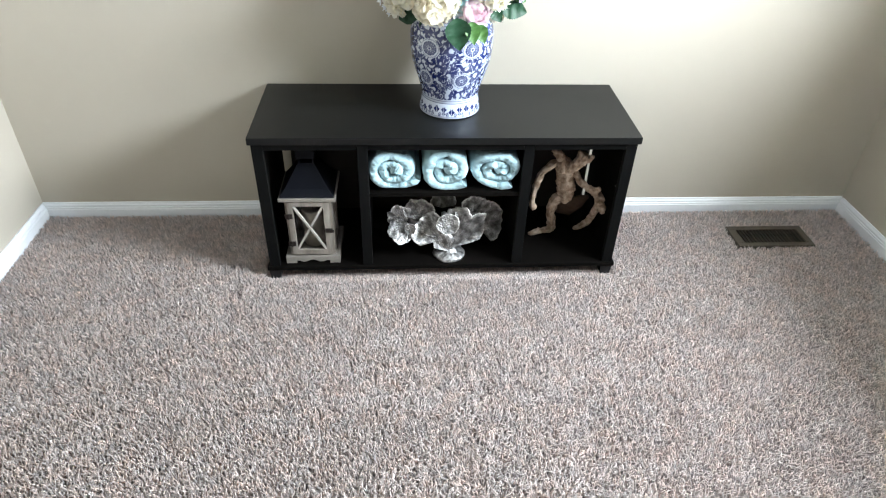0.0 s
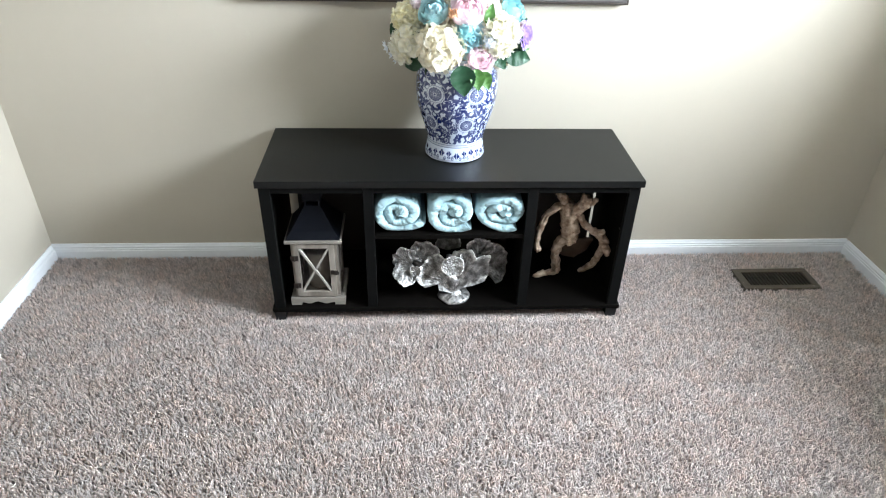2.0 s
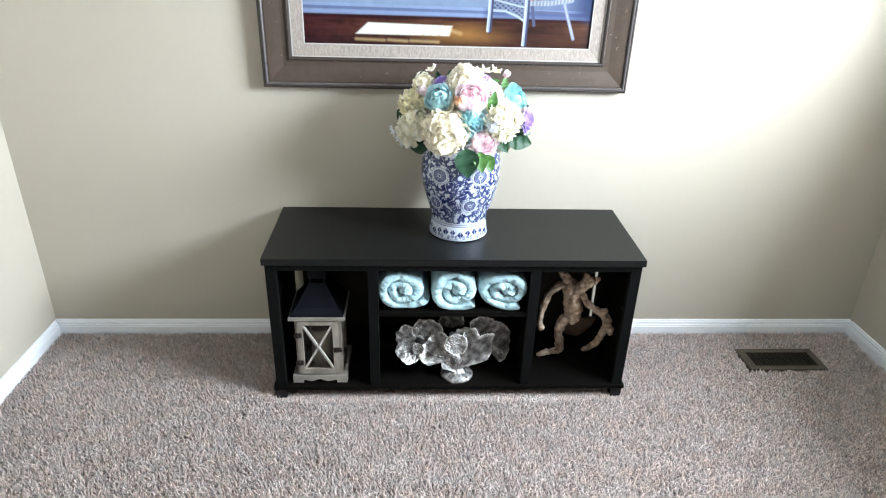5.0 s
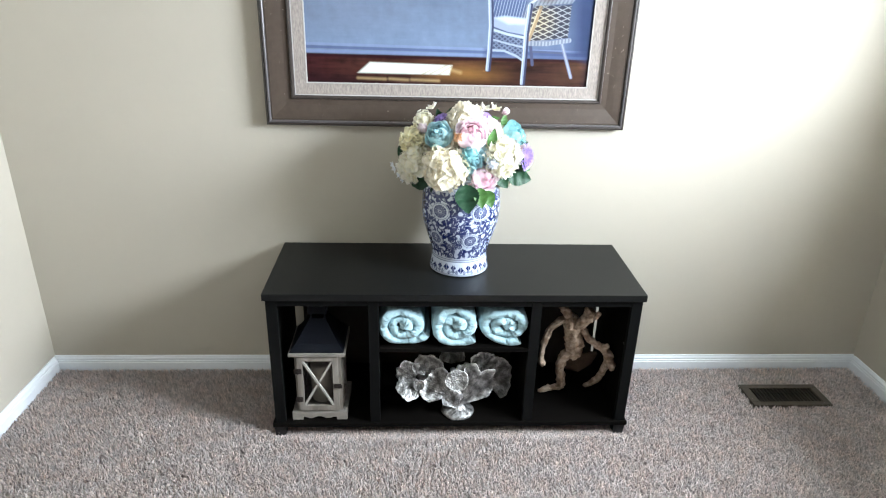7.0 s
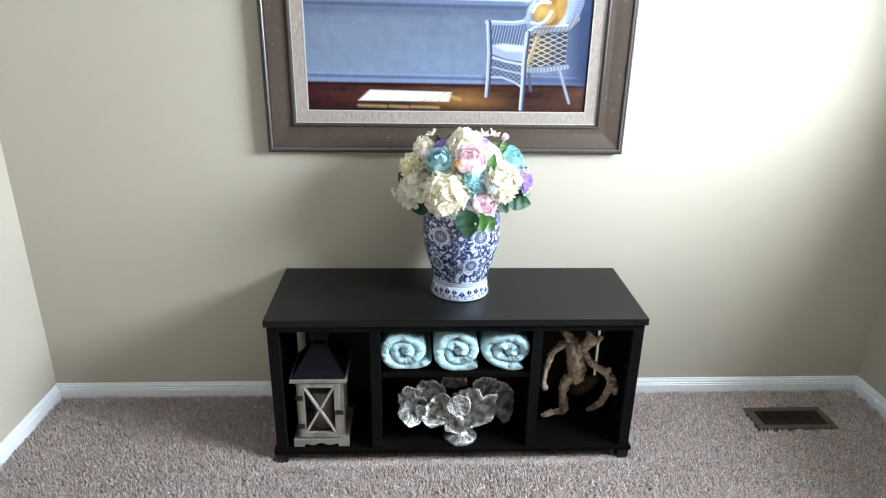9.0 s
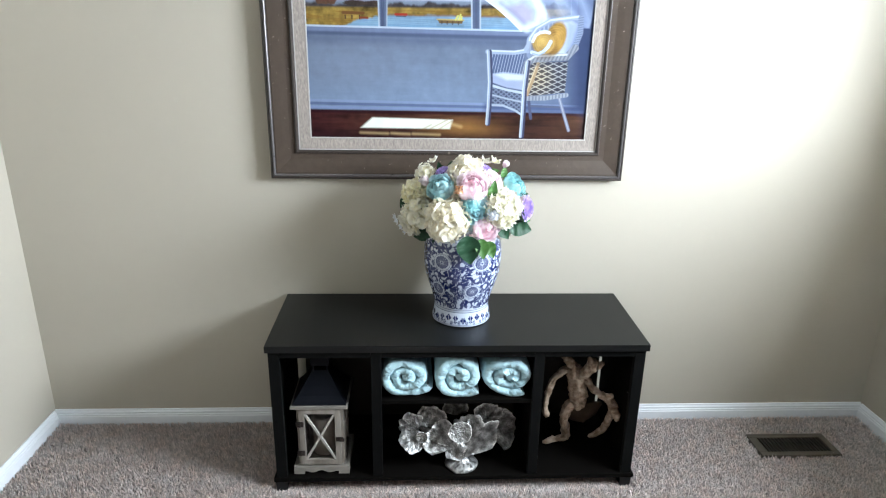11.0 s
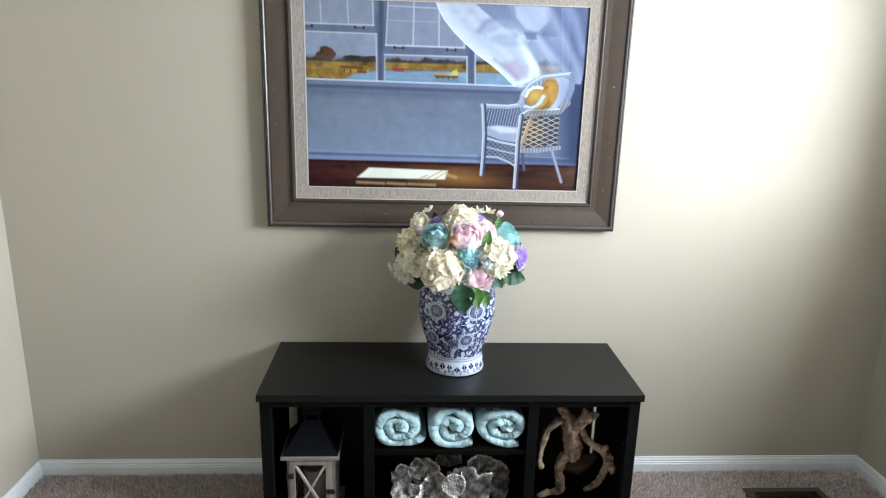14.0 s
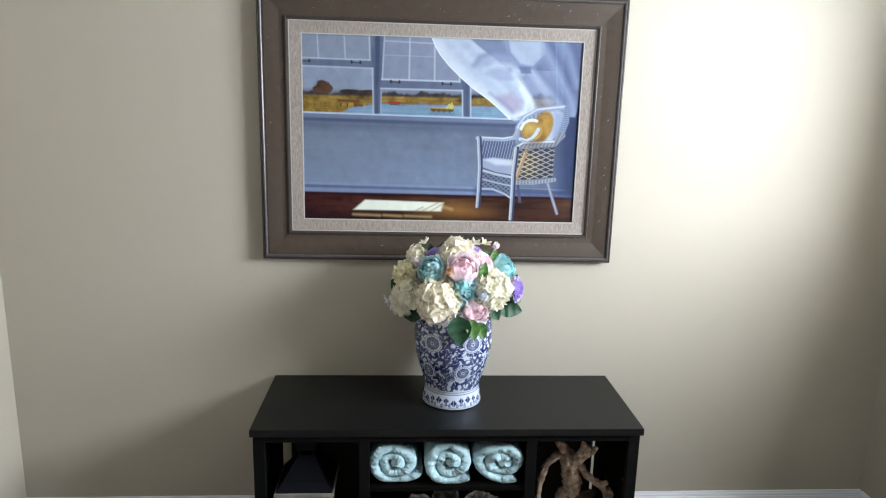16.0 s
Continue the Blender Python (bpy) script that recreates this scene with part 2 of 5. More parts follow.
def tube(points, radii, n=10, rough=0.0, seed=0.0):
    """A tapered tube through points, with knots and hollows; closed at both ends."""
    pts = [Vector(p) for p in points]
    # resample with a smooth curve
    fine, rad = [], []
    for i in range(len(pts) - 1):
        p0, p1, p2, p3 = pts[max(i - 1, 0)], pts[i], pts[i + 1], pts[min(i + 2, len(pts) - 1)]
        for s in range(6):
            t = s / 6
            fine.append(0.5 * ((2 * p1) + (p2 - p0) * t + (2 * p0 - 5 * p1 + 4 * p2 - p3) * t * t + (3 * p1 - p0 - 3 * p2 + p3) * t ** 3))
            rad.append(radii[i] + (radii[i + 1] - radii[i]) * t)
    fine.append(pts[-1])
    rad.append(radii[-1])
    verts, faces = [], []
    side = Vector((0.3, 1, 0.2)).normalized()
    for i, p in enumerate(fine):
        d = (fine[min(i + 1, len(fine) - 1)] - fine[max(i - 1, 0)]).normalized()
        e = d.cross(side).normalized()
        f = d.cross(e)
        end = min(i, len(fine) - 1 - i)
        r0 = rad[i] * (0.55 if end == 0 else 0.86 if end == 1 else 1)
        for k in range(n):
            a = 2 * math.pi * k / n
            q = e * math.cos(a) + f * math.sin(a)
            q3 = p + q * r0
            w = 1 + 1.1 * rough * noise.noise(q3 * 42 + Vector((seed, 0, 0))) + 0.8 * rough * noise.noise(q3 * 105 + Vector((0, seed, 0))) + 0.4 * rough * noise.noise(q3 * 230)
            w += rough * 0.42 * math.sin(3 * a + i * 0.35 + seed) * (0.6 + 0.4 * math.sin(i * 0.9 + seed))
            verts.append(p + q * r0 * w)
    m = len(fine)
    for i in range(m - 1):
        for k in range(n):
            j = (k + 1) % n
            faces.append((i * n + k, i * n + j, (i + 1) * n + j, (i + 1) * n + k))
    faces.append(tuple(range(n))[::-1])
    faces.append(tuple((m - 1) * n + k for k in range(n)))
    return verts, faces


def joined(*pieces):
    verts, faces = [], []
    for v, f in pieces:
        o = len(verts)
        verts += list(v)
        faces += [tuple(i + o for i in q) for q in f]
    return verts, faces


# ---- the room ----
def structure(ob, label, category):
    return tagged(ob, label, category, kind="structure")


floor_z = -0.012
floor = structure(part("floor", box(XL, XR, YF, 0, -0.12, floor_z, 0), M["backing"]), "beige carpet backing over the floor", "floor")
structure(part("wall_back", box(XL - 0.12, XR + WALL_T, 0, 0.12, -0.12, ZC + 0.1, 0), M["wall"]), "plain beige painted back wall", "wall")
structure(part("wall_left", box(XL - 0.12, XL, YF, 0, -0.12, ZC + 0.1, 0), M["wall"]), "plain beige painted side wall", "wall")
structure(part("wall_front", box(XL - 0.12, XR + WALL_T, YF - 0.12, YF, -0.12, ZC + 0.1, 0), M["wall"]), "plain beige painted wall", "wall")
right = box(XR, XR + WALL_T, YF, WIN_Y0, -0.12, ZC + 0.1, 0)
box(XR, XR + WALL_T, WIN_Y1, 0, -0.12, ZC + 0.1, 0, right)
box(XR, XR + WALL_T, WIN_Y0, WIN_Y1, -0.12, WIN_Z0, 0, right)
box(XR, XR + WALL_T, WIN_Y0, WIN_Y1, WIN_Z1, ZC + 0.1, 0, right)
structure(part("wall_right", right, M["wall"]), "beige painted wall with a window opening", "wall")
structure(part("ceiling", box(XL - 0.12, XR + WALL_T, YF - 0.12, 0.12, ZC, ZC + 0.1, 0), M["ceiling"]), "plain greyed ceiling out of view", "ceiling")
structure(part("ground", box(-60, 60, -60, 60, -0.6, -0.5, 0), M["backing"]), "bare ground outside the house", "ground")

window = structure(thing("window_1", (XR + 0.31, (WIN_Y0 + WIN_Y1) / 2, WIN_Z0), "white framed window in the side wall", "window"), "white framed window in the side wall", "window")
wf = box(XR + 0.29, XR + 0.325, WIN_Y0, WIN_Y0 + 0.04, WIN_Z0, WIN_Z1)
box(XR + 0.29, XR + 0.325, WIN_Y1 - 0.04, WIN_Y1, WIN_Z0, WIN_Z1, 0.0015, wf)
box(XR + 0.29, XR + 0.325, WIN_Y0 + 0.04, WIN_Y1 - 0.04, WIN_Z0, WIN_Z0 + 0.04, 0.0015, wf)
box(XR + 0.29, XR + 0.325, WIN_Y0 + 0.04, WIN_Y1 - 0.04, WIN_Z1 - 0.04, WIN_Z1, 0.0015, wf)
part("window_frame", wf, M["trim"], window)
pane = part("pane", box(XR + 0.306, XR + 0.31, WIN_Y0 + 0.04, WIN_Y1 - 0.04, WIN_Z0 + 0.04, WIN_Z1 - 0.04, 0), glass, window)
pane.visible_shadow = False
part("window_sill", box(XR - 0.03, XR + 0.29, WIN_Y0 - 0.03, WIN_Y1 + 0.03, WIN_Z0 - 0.02, WIN_Z0 + 0.003), M["trim"], window)

# stepped baseboard: thickness over height
BASE = [(0, -0.014), (0.0145, -0.014), (0.0145, 0.036), (0.0125, 0.0385), (0.0125, 0.044), (0.0100, 0.0465), (0.0100, 0.053), (0.0065, 0.058), (0.0045, 0.0635), (0, 0.0635)]
structure(part("baseboard_back", prism([(-p, q) for p, q in BASE], (XR - XL, 0, 0), (XL, 0, 0), (0, 1, 0)), M["trim"]), "white painted stepped baseboard", "baseboard")
structure(part("baseboard_left", prism(BASE, (0, YF + 0.0145, 0), (XL, -0.0145, 0)), M["trim"]), "white painted stepped baseboard", "baseboard")
structure(part("baseboard_right", prism([(-p, q) for p, q in BASE], (0, YF + 0.0145, 0), (XR, -0.0145, 0)), M["trim"]), "white painted stepped baseboard", "baseboard")


# ---- carpet pile: curled yarn tufts ----
def carpet_pile(y_near, y_far, step, fat, mesh_name):
    rng = np.random.default_rng(5)
    gx, gy = np.meshgrid(np.arange(XL + 0.018, XR - 0.018, step), np.arange(y_near, y_far, step))
    x, y = gx.ravel(), gy.ravel()
    x, y = x + rng.uniform(-0.5, 0.5, x.size) * step, y + rng.uniform(-0.5, 0.5, x.size) * step
    keep = ~((x > VX0 - 0.002) & (x < VX1 + 0.002) & (y > VY0 - 0.003) & (y < VY1 + 0.002))
    x, y = x[keep], y[keep]
    n = x.size
    # slow swirls in the lie of the pile
    swirl = np.sin(x * 5.1 + 1.3 * np.sin(y * 4.2)) + np.sin(y * 6.3 + 1.7 * np.sin(x * 3.1 + 1)) + 0.8 * np.sin(x * 14 + y * 11) * np.sin(y * 17 - x * 6)
    a = swirl * 0.7 - 1.2 + rng.normal(0, 2.4, n)
    lean = np.clip(0.0105 + 0.0012 * swirl + rng.normal(0, 0.0036, n), 0.002, 0.018)
    high = rng.uniform(0.0215, 0.0265, n) + 0.0008 * swirl
    under = (abs(x) < 0.615) & (y > -0.425)
    high[under] *= 0.3
    lean[under] *= 0.35
    r = rng.uniform(0.0018, 0.0029, n) * fat
    turn = rng.uniform(0, 2 * np.pi, n)
    bend = rng.normal(0, 0.9, n)
    rings = []
    for t, w in ((0.0, 1.75), (0.66, 1.08)):
        d = lean * t ** 1.6
        cx, cy, cz = x + d * np.cos(a + bend * t), y + d * np.sin(a + bend * t), floor_z + high * t
        for k in range(3):
            q = turn + 2.0944 * k + 0.9 * t
            rings.append(np.stack([cx + r * w * np.cos(q), cy + r * w * np.sin(q), cz + r * 0.4 * np.sin(q + 1)], 1))
    d = lean * 1.12
    rings.append(np.stack([x + d * np.cos(a + bend * 1.1), y + d * np.sin(a + bend * 1.1), floor_z + high * 0.98], 1))
    verts = np.stack(rings, 1).reshape(-1, 3)
    one = []
    for lvl in (0,):
        for k in range(3):
            j = (k + 1) % 3
            one += [(lvl + k, lvl + j, lvl + 3 + j), (lvl + k, lvl + 3 + j, lvl + 3 + k)]
    one += [(3 + k, 3 + (k + 1) % 3, 6) for k in range(3)]
    one = np.array(one)
    faces = (one[None] + (np.arange(n) * 7)[:, None, None]).reshape(-1, 3)
    me = bpy.data.meshes.new(mesh_name)
    me.vertices.add(len(verts))
    me.vertices.foreach_set("co", verts.astype(np.float32).ravel())
    me.loops.add(faces.size)
    me.loops.foreach_set("vertex_index", faces.astype(np.int32).ravel())
    me.polygons.add(len(faces))
    me.polygons.foreach_set("loop_start", np.arange(0, faces.size, 3, dtype=np.int32))
    me.polygons.foreach_set("use_smooth", np.ones(len(faces), dtype=bool))
    me.update(calc_edges=True)
    me.validate()
    ob = new(mesh_name, me)
    me.materials.append(M["pile"])
    return tagged(ob, "beige and grey flecked cut pile carpet", "carpet", kind="stuff")


VX0, VX1, VY0, VY1 = 1.133, 1.433, -0.267, -0.136


# ---- floor register ----
def floor_register():
    reg = thing("floor_register", (1.283, -0.2, 0), "brown metal floor heating register set in carpet", "floor vent")
    z0, z1 = -0.0115, 0.0115
    fr = bmesh.new()
    box(VX0, VX1, VY0, VY0 + 0.022, z0, z1, 0.002, fr)
    box(VX0, VX1, VY1 - 0.024, VY1, z0, z1, 0.002, fr)
    box(VX0, VX0 + 0.030, VY0 + 0.022, VY1 - 0.024, z0, z1, 0.002, fr)
    box(VX1 - 0.026, VX1, VY0 + 0.022, VY1 - 0.024, z0, z1, 0.002, fr)
    part("face_plate", fr, M["vent"], reg)
    # flat near-black sheet in place of the shaded depth of the duct
    part("duct", box(VX0 + 0.01, VX1 - 0.01, VY0 + 0.01, VY1 - 0.01, -0.0115, -0.0105, 0), M["vent_dark"], reg, "black sheet for the shade in the duct")
    x0, x1 = VX0 + 0.030, VX1 - 0.026
    count = 18
    pitch = (x1 - x0) / count
    me = None
    for i in range(count):
        if me is None:
            bm = prism([(-0.0009, 0.0020), (-0.0014, 0.0098), (0.0014, 0.0098), (0.0019, 0.0020)], (0, VY1 - VY0 - 0.046, 0))
            ob = part("slat", bm, M["vent_slat"], reg)
            me = ob.data
        else:
            ob = new("slat", me)
            ob.parent, ob.matrix_parent_inverse = reg, Matrix.Translation(-reg.location)
        ob.matrix_basis = pose(x0 + pitch * (i + 0.85), VY0 + 0.022, 0)
    return reg


floor_register()


# ---- black media console ----
def console():
    c = thing("media_console", (0, -0.2, 0), "black wood-effect media console with open cubbies", "console table")
    yb, yf = -0.006, -0.396
    top = box(-0.603, 0.603, -0.4065, yb + 0.003, 0.5125, 0.5355, 0.002)
    for v in top.verts:  # the carpet's edge strip lifts the back a little
        v.co.z += 0.007 * (v.co.y + 0.4065) / 0.4
    part("top", top, M["black"], c)
    for s in (-1, 1):
        x0, x1 = sorted((s * 0.577, s * 0.594))
        part("side_panel", box(x0, x1, yf + 0.02, yb - 0.022, 0.047, 0.5125, 0.001), M["inner"], c)
        x0, x1 = sorted((s * 0.561, s * 0.5955))
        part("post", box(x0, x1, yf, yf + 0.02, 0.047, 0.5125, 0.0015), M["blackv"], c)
        x0, x1 = (-0.2775, -0.245) if s < 0 else (0.240, 0.2725)
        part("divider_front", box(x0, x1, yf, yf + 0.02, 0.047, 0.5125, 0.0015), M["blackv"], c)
        x0, x1 = (-0.269, -0.254) if s < 0 else (0.249, 0.264)
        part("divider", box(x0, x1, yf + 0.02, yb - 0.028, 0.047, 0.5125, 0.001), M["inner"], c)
        for yy in (yf + 0.004, yb - 0.042):
            x0, x1 = sorted((s * 0.562, s * 0.602))
            foot = prism([(x0, 0.0305), (x0 + 0.003, -0.0105), (x1 - 0.003, -0.0105), (x1, 0.0305)], (0, 0.036, 0), (0, yy, 0))
            part("foot", foot, M["foot"], c)
        x0, x1 = (-0.561, -0.2775) if s < 0 else (0.2725, 0.561)
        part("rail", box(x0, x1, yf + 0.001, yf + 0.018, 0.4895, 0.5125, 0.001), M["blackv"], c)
        # shelf-pin holes on the side's inner face
        for yy in (-0.345, -0.337):
            xs = sorted((s * 0.5765, s * 0.574))
            part("shelf_pin", box(xs[0], xs[1], yy, yy + 0.004, 0.320, 0.324, 0), M["bead"], c, "small metal shelf pin")
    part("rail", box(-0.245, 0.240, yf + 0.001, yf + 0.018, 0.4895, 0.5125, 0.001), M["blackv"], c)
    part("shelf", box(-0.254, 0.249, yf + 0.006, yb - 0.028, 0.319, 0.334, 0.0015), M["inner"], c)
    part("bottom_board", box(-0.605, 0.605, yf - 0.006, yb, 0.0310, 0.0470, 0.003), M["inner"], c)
    part("back_panel", box(-0.546, 0.566, yb - 0.0275, yb - 0.0245, 0.0475, 0.512, 0), M["hardboard"], c, "dark brown hardboard back")
    return c


console()


# ---- rolled towels ----
def rolled_towel(cx, cz, seed, hand, start, turns, wide, tall):
    y0 = -0.376
    rng = random.Random(seed)
    ph = [rng.uniform(0, 6.28) for _ in range(6)]
    n = 300
    p = 0.0285
    sect = [(-0.47, 1.0), (-0.49, 0.5), (-0.5, 0.12), (-0.49, 0.06), (-0.46, 0.026), (-0.39, 0.002), (-0.28, -0.012), (-0.14, -0.020), (0.0, -0.023), (0.14, -0.021), (0.28, -0.013), (0.39, 0.001), (0.46, 0.026), (0.49, 0.06), (0.5, 0.12), (0.49, 0.5), (0.47, 1.0)]
    verts, faces = [], []
    total = turns * 2 * math.pi
    for i in range(n + 1):
        th = total * i / n
        rr = 0.012 + p * th / (2 * math.pi)
        rr *= 1 + 0.075 * math.sin(2 * th + ph[0]) + 0.045 * math.sin(3.3 * th + ph[1])
        thick = p * (1.02 + 0.07 * math.sin(2.7 * th + ph[2]))
        taper = min(1, 0.45 + i / 14, 0.86 + (n - i) / 14)
        out = 0.005 * math.sin(1.3 * th + ph[3]) + 0.003 * math.sin(4.1 * th + ph[4]) + 0.0007 * math.sin(11 * th + 2 * math.sin(3 * th)) - 0.004 * math.exp(-th)
        ang = start + hand * th
        for a, b in sect:
            r = rr + a * thick * taper
            yy = y0 + out + (b if b > 0.1 else 0.7 * b) * 0.30
            q = Vector((math.cos(ang) * r, yy, math.sin(ang) * r))
            w = noise.noise(q * 60 + Vector((seed, 0, 0)))
            w2 = noise.noise(q * 190 + Vector((0, seed, 0)))
            w3 = noise.noise(q * 420 + Vector((0, 0, seed)))
            r += 0.0030 * w + 0.0016 * w2 + 0.0015 * w3
            yy += 0.0034 * w + 0.0024 * w2 + 0.0026 * w3
            verts.append((cx + r * math.cos(ang) * wide, yy, cz + r * math.sin(ang) * tall))
    m = len(sect)
    for i in range(n):
        for k in range(m):
            j = (k + 1) % m
            faces.append((i * m + k, i * m + j, (i + 1) * m + j, (i + 1) * m + k))
    faces += [tuple(range(m)), tuple(n * m + k for k in range(m))[::-1]]
    core = tube([(cx, y0 - 0.004, cz), (cx + 0.001, y0 + 0.004, cz), (cx, y0 + 0.03, cz), (cx, y0 + 0.10, cz)], [0.0105, 0.0135, 0.0145, 0.013], 20, 0.22, seed)
    verts, faces = joined((verts, faces), core)
    # pressed flat on the shelf and under the rail
    verts = [(x, y, max(min(z, 0.4885 - 0.0008 * noise.noise(Vector((x, y, 0)) * 90)), 0.3352)) for x, y, z in verts]
    ob = part_data("rolled_towel", verts, faces, M["towel"])
    return tagged(ob, "rolled aqua terry towel on the console shelf", "towel", "rolled towels")


rolled_towel(-0.168, 0.4065, 3, 1, -0.62, 2.02, 1.125, 0.91)
rolled_towel(0.005, 0.4075, 11, 1, -0.74, 1.98, 1.165, 0.93)
rolled_towel(0.169, 0.4070, 23, 1, -0.98, 2.00, 1.125, 0.93)


# ---- silver coral sculpture ----
def fan(centre, normal, up, radius, spread, cup, seed, waves=7):
    """A ruffled shell-like fan with thickness; its root is at centre and it opens along up."""
    c, nrm = Vector(centre), Vector(normal).normalized()
    u = Vector(up)
    u = (u - nrm * u.dot(nrm)).normalized()
    s = u.cross(nrm)
    rows, cols = 34, 130
    front, back = [], []
    for i in range(rows + 1):
        t = i / rows
        for k in range(cols + 1):
            f = k / cols * 2 - 1
            a = f * spread
            edge = 1 + 0.16 * noise.noise(Vector((f * 2.6, seed, 0))) + 0.07 * noise.noise(Vector((f * 5, seed, 3))) + 0.03 * noise.noise(Vector((f * 13, seed, 5))) + 0.018 * noise.noise(Vector((f * 40, seed, 7)))
            r = radius * t * edge * (1 - 0.30 * abs(f) ** 3)
            lift = cup * radius * (t ** 1.5) + radius * t ** 2 * (0.17 * math.sin(f * waves * 0.5 + seed * 1.7) + 0.03 * t * math.sin(f * waves * 1.3 + seed))
            flat = Vector((r * math.cos(a), r * math.sin(a), seed))
            lift += 0.0030 * noise.noise(flat * 30) + 0.0018 * noise.noise(flat * 110) + 0.0020 * noise.noise(flat * 250)
            curl = max(0, t - 0.90) * (0.2 + 0.5 * noise.noise(Vector((f * 5, seed, 11)))) * radius
            p = c + u * r * math.cos(a) + s * r * math.sin(a) + nrm * (lift - curl)
            th = 0.0024 + 0.003 * (1 - t) + 0.0016 * max(0, t - 0.9) * 10 + 0.0008 * noise.noise(flat * 200)
            front.append(p)
            back.append(p - nrm * th)
    w = cols + 1
    n = len(front)
    verts = front + back
    faces = []
    for i in range(rows):
        for k in range(cols):
            q = (i * w + k, i * w + k + 1, (i + 1) * w + k + 1, (i + 1) * w + k)
            faces.append(q)
            faces.append(tuple(n + j for j in q[::-1]))
    for k in range(cols):
        a, b = rows * w + k, rows * w + k + 1
        faces.append((a, b, n + b, n + a))
    for i in range(rows):
        for k in (0, cols):
            a, b = i * w + k, (i + 1) * w + k
            faces.append((a, b, n + b, n + a))
    return verts, faces


def coral():
    c = thing("coral_sculpture", (0.02, -0.345, 0.047), "antique silver coral sculpture with ruffled fans on a foot", "sculpture")
    prof = [(0.0, 0.0475), (0.053, 0.0475), (0.0575, 0.0515), (0.055, 0.0575), (0.046, 0.0630), (0.034, 0.0675), (0.024, 0.073), (0.018, 0.080), (0.016, 0.095), (0.015, 0.11), (0.010, 0.118), (0, 0.12)]
    v, f = lathe(prof, 40, (0.022, -0.338))
    v = [Vector(p) + Vector((noise.noise(Vector(p) * 60), noise.noise(Vector(p) * 60 + Vector((9, 0, 0))), 0.4 * noise.noise(Vector(p) * 60 + Vector((0, 9, 0))))) * 0.0045 * (1 if p[2] > 0.0505 else 0) for p in v]
    part_data("base", v, f, M["silver"], c, values=[0.36 + 0.9 * noise.noise(Vector(p) * 170) for p in v])
    stems = joined(tube([(0.02, -0.335, 0.10), (0.015, -0.32, 0.15), (0.0, -0.30, 0.20)], [0.022, 0.018, 0.012], 12, 0.5, 1),
                   tube([(0.02, -0.325, 0.10), (-0.06, -0.29, 0.13), (-0.13, -0.27, 0.17)], [0.02, 0.016, 0.012], 12, 0.5, 2),
                   tube([(0.02, -0.325, 0.10), (0.09, -0.29, 0.14), (0.14, -0.27, 0.19)], [0.02, 0.016, 0.012], 12, 0.5, 3))
    part_data("stem", *stems, M["silver"], c, values=[0.4] * len(stems[0]))
    fans = [
        # root, facing, opening direction, radius, half spread, cup, seed
        ((-0.130, -0.320, 0.162), (-0.25, -1, 0.40), (-0.60, 0.1, 0.75), 0.076, 1.00, 0.26, 1.0),
        ((-0.112, -0.325, 0.164), (-0.15, -1, 0.70), (-0.70, 0.0, -0.45), 0.082, 1.10, 0.26, 5.2),
        ((-0.114, -0.350, 0.162), (-0.10, -1, 0.40), (0.0, 0.0, 1), 0.022, 3.0, 0.30, 3.6),
        ((-0.074, -0.302, 0.158), (-0.10, -1, 0.40), (-0.10, 0.2, 1), 0.094, 1.00, 0.30, 6.7),
        ((-0.004, -0.350, 0.116), (-0.25, -1, 0.40), (-0.74, 0.1, 0.62), 0.112, 0.96, 0.24, 2.3),
        ((0.014, -0.376, 0.196), (-0.05, -1, 0.45), (0.0, 0.1, 1), 0.042, 3.0, 0.16, 3.1),
        ((0.030, -0.356, 0.084), (0.20, -1, 0.35), (0.56, 0.1, 0.80), 0.166, 0.72, 0.16, 12.2),
        ((0.113, -0.312, 0.178), (0.05, -1, 0.40), (0.0, 0.2, 1), 0.090, 0.95, 0.30, 8.1),
        ((0.116, -0.298, 0.148), (0.30, -1, 0.35), (0.98, 0.2, 0.18), 0.112, 1.15, 0.20, 9.6),
        ((0.070, -0.330, 0.190), (-0.10, -1, 0.50), (-0.40, 0.1, 0.70), 0.040, 1.0, 0.20, 13.5),
        ((0.024, -0.362, 0.070), (-0.05, -1, 0.40), (-0.52, 0.0, 0.85), 0.082, 0.66, 0.10, 10.9),
        ((0.000, -0.262, 0.190), (0.0, -1, 0.30), (0.05, 0.2, 1), 0.070, 1.2, 0.20, 7.3),
    ]
    for q in fans:
        v, f = fan(*q[:3], q[3] * 0.94, *q[4:])
        # stays under the shelf and off the bottom board
        v = [(p[0], p[1], min(max(p[2], 0.05), 0.316)) for p in v]
        n = len(v) // 2
        # patchy leaf tone, plus the light caught by the rims put into the tint
        rim_glint = [0.16 + 0.40 * noise.noise(Vector(v[k]) * 55) + 0.85 * (max(0.0, (k // 131) / 34 - 0.86) / 0.14) ** 1.5 for k in range(n)]
        part_data("fan", v, f, M["silver"], c, values=rim_glint + rim_glint)
    return c


coral()


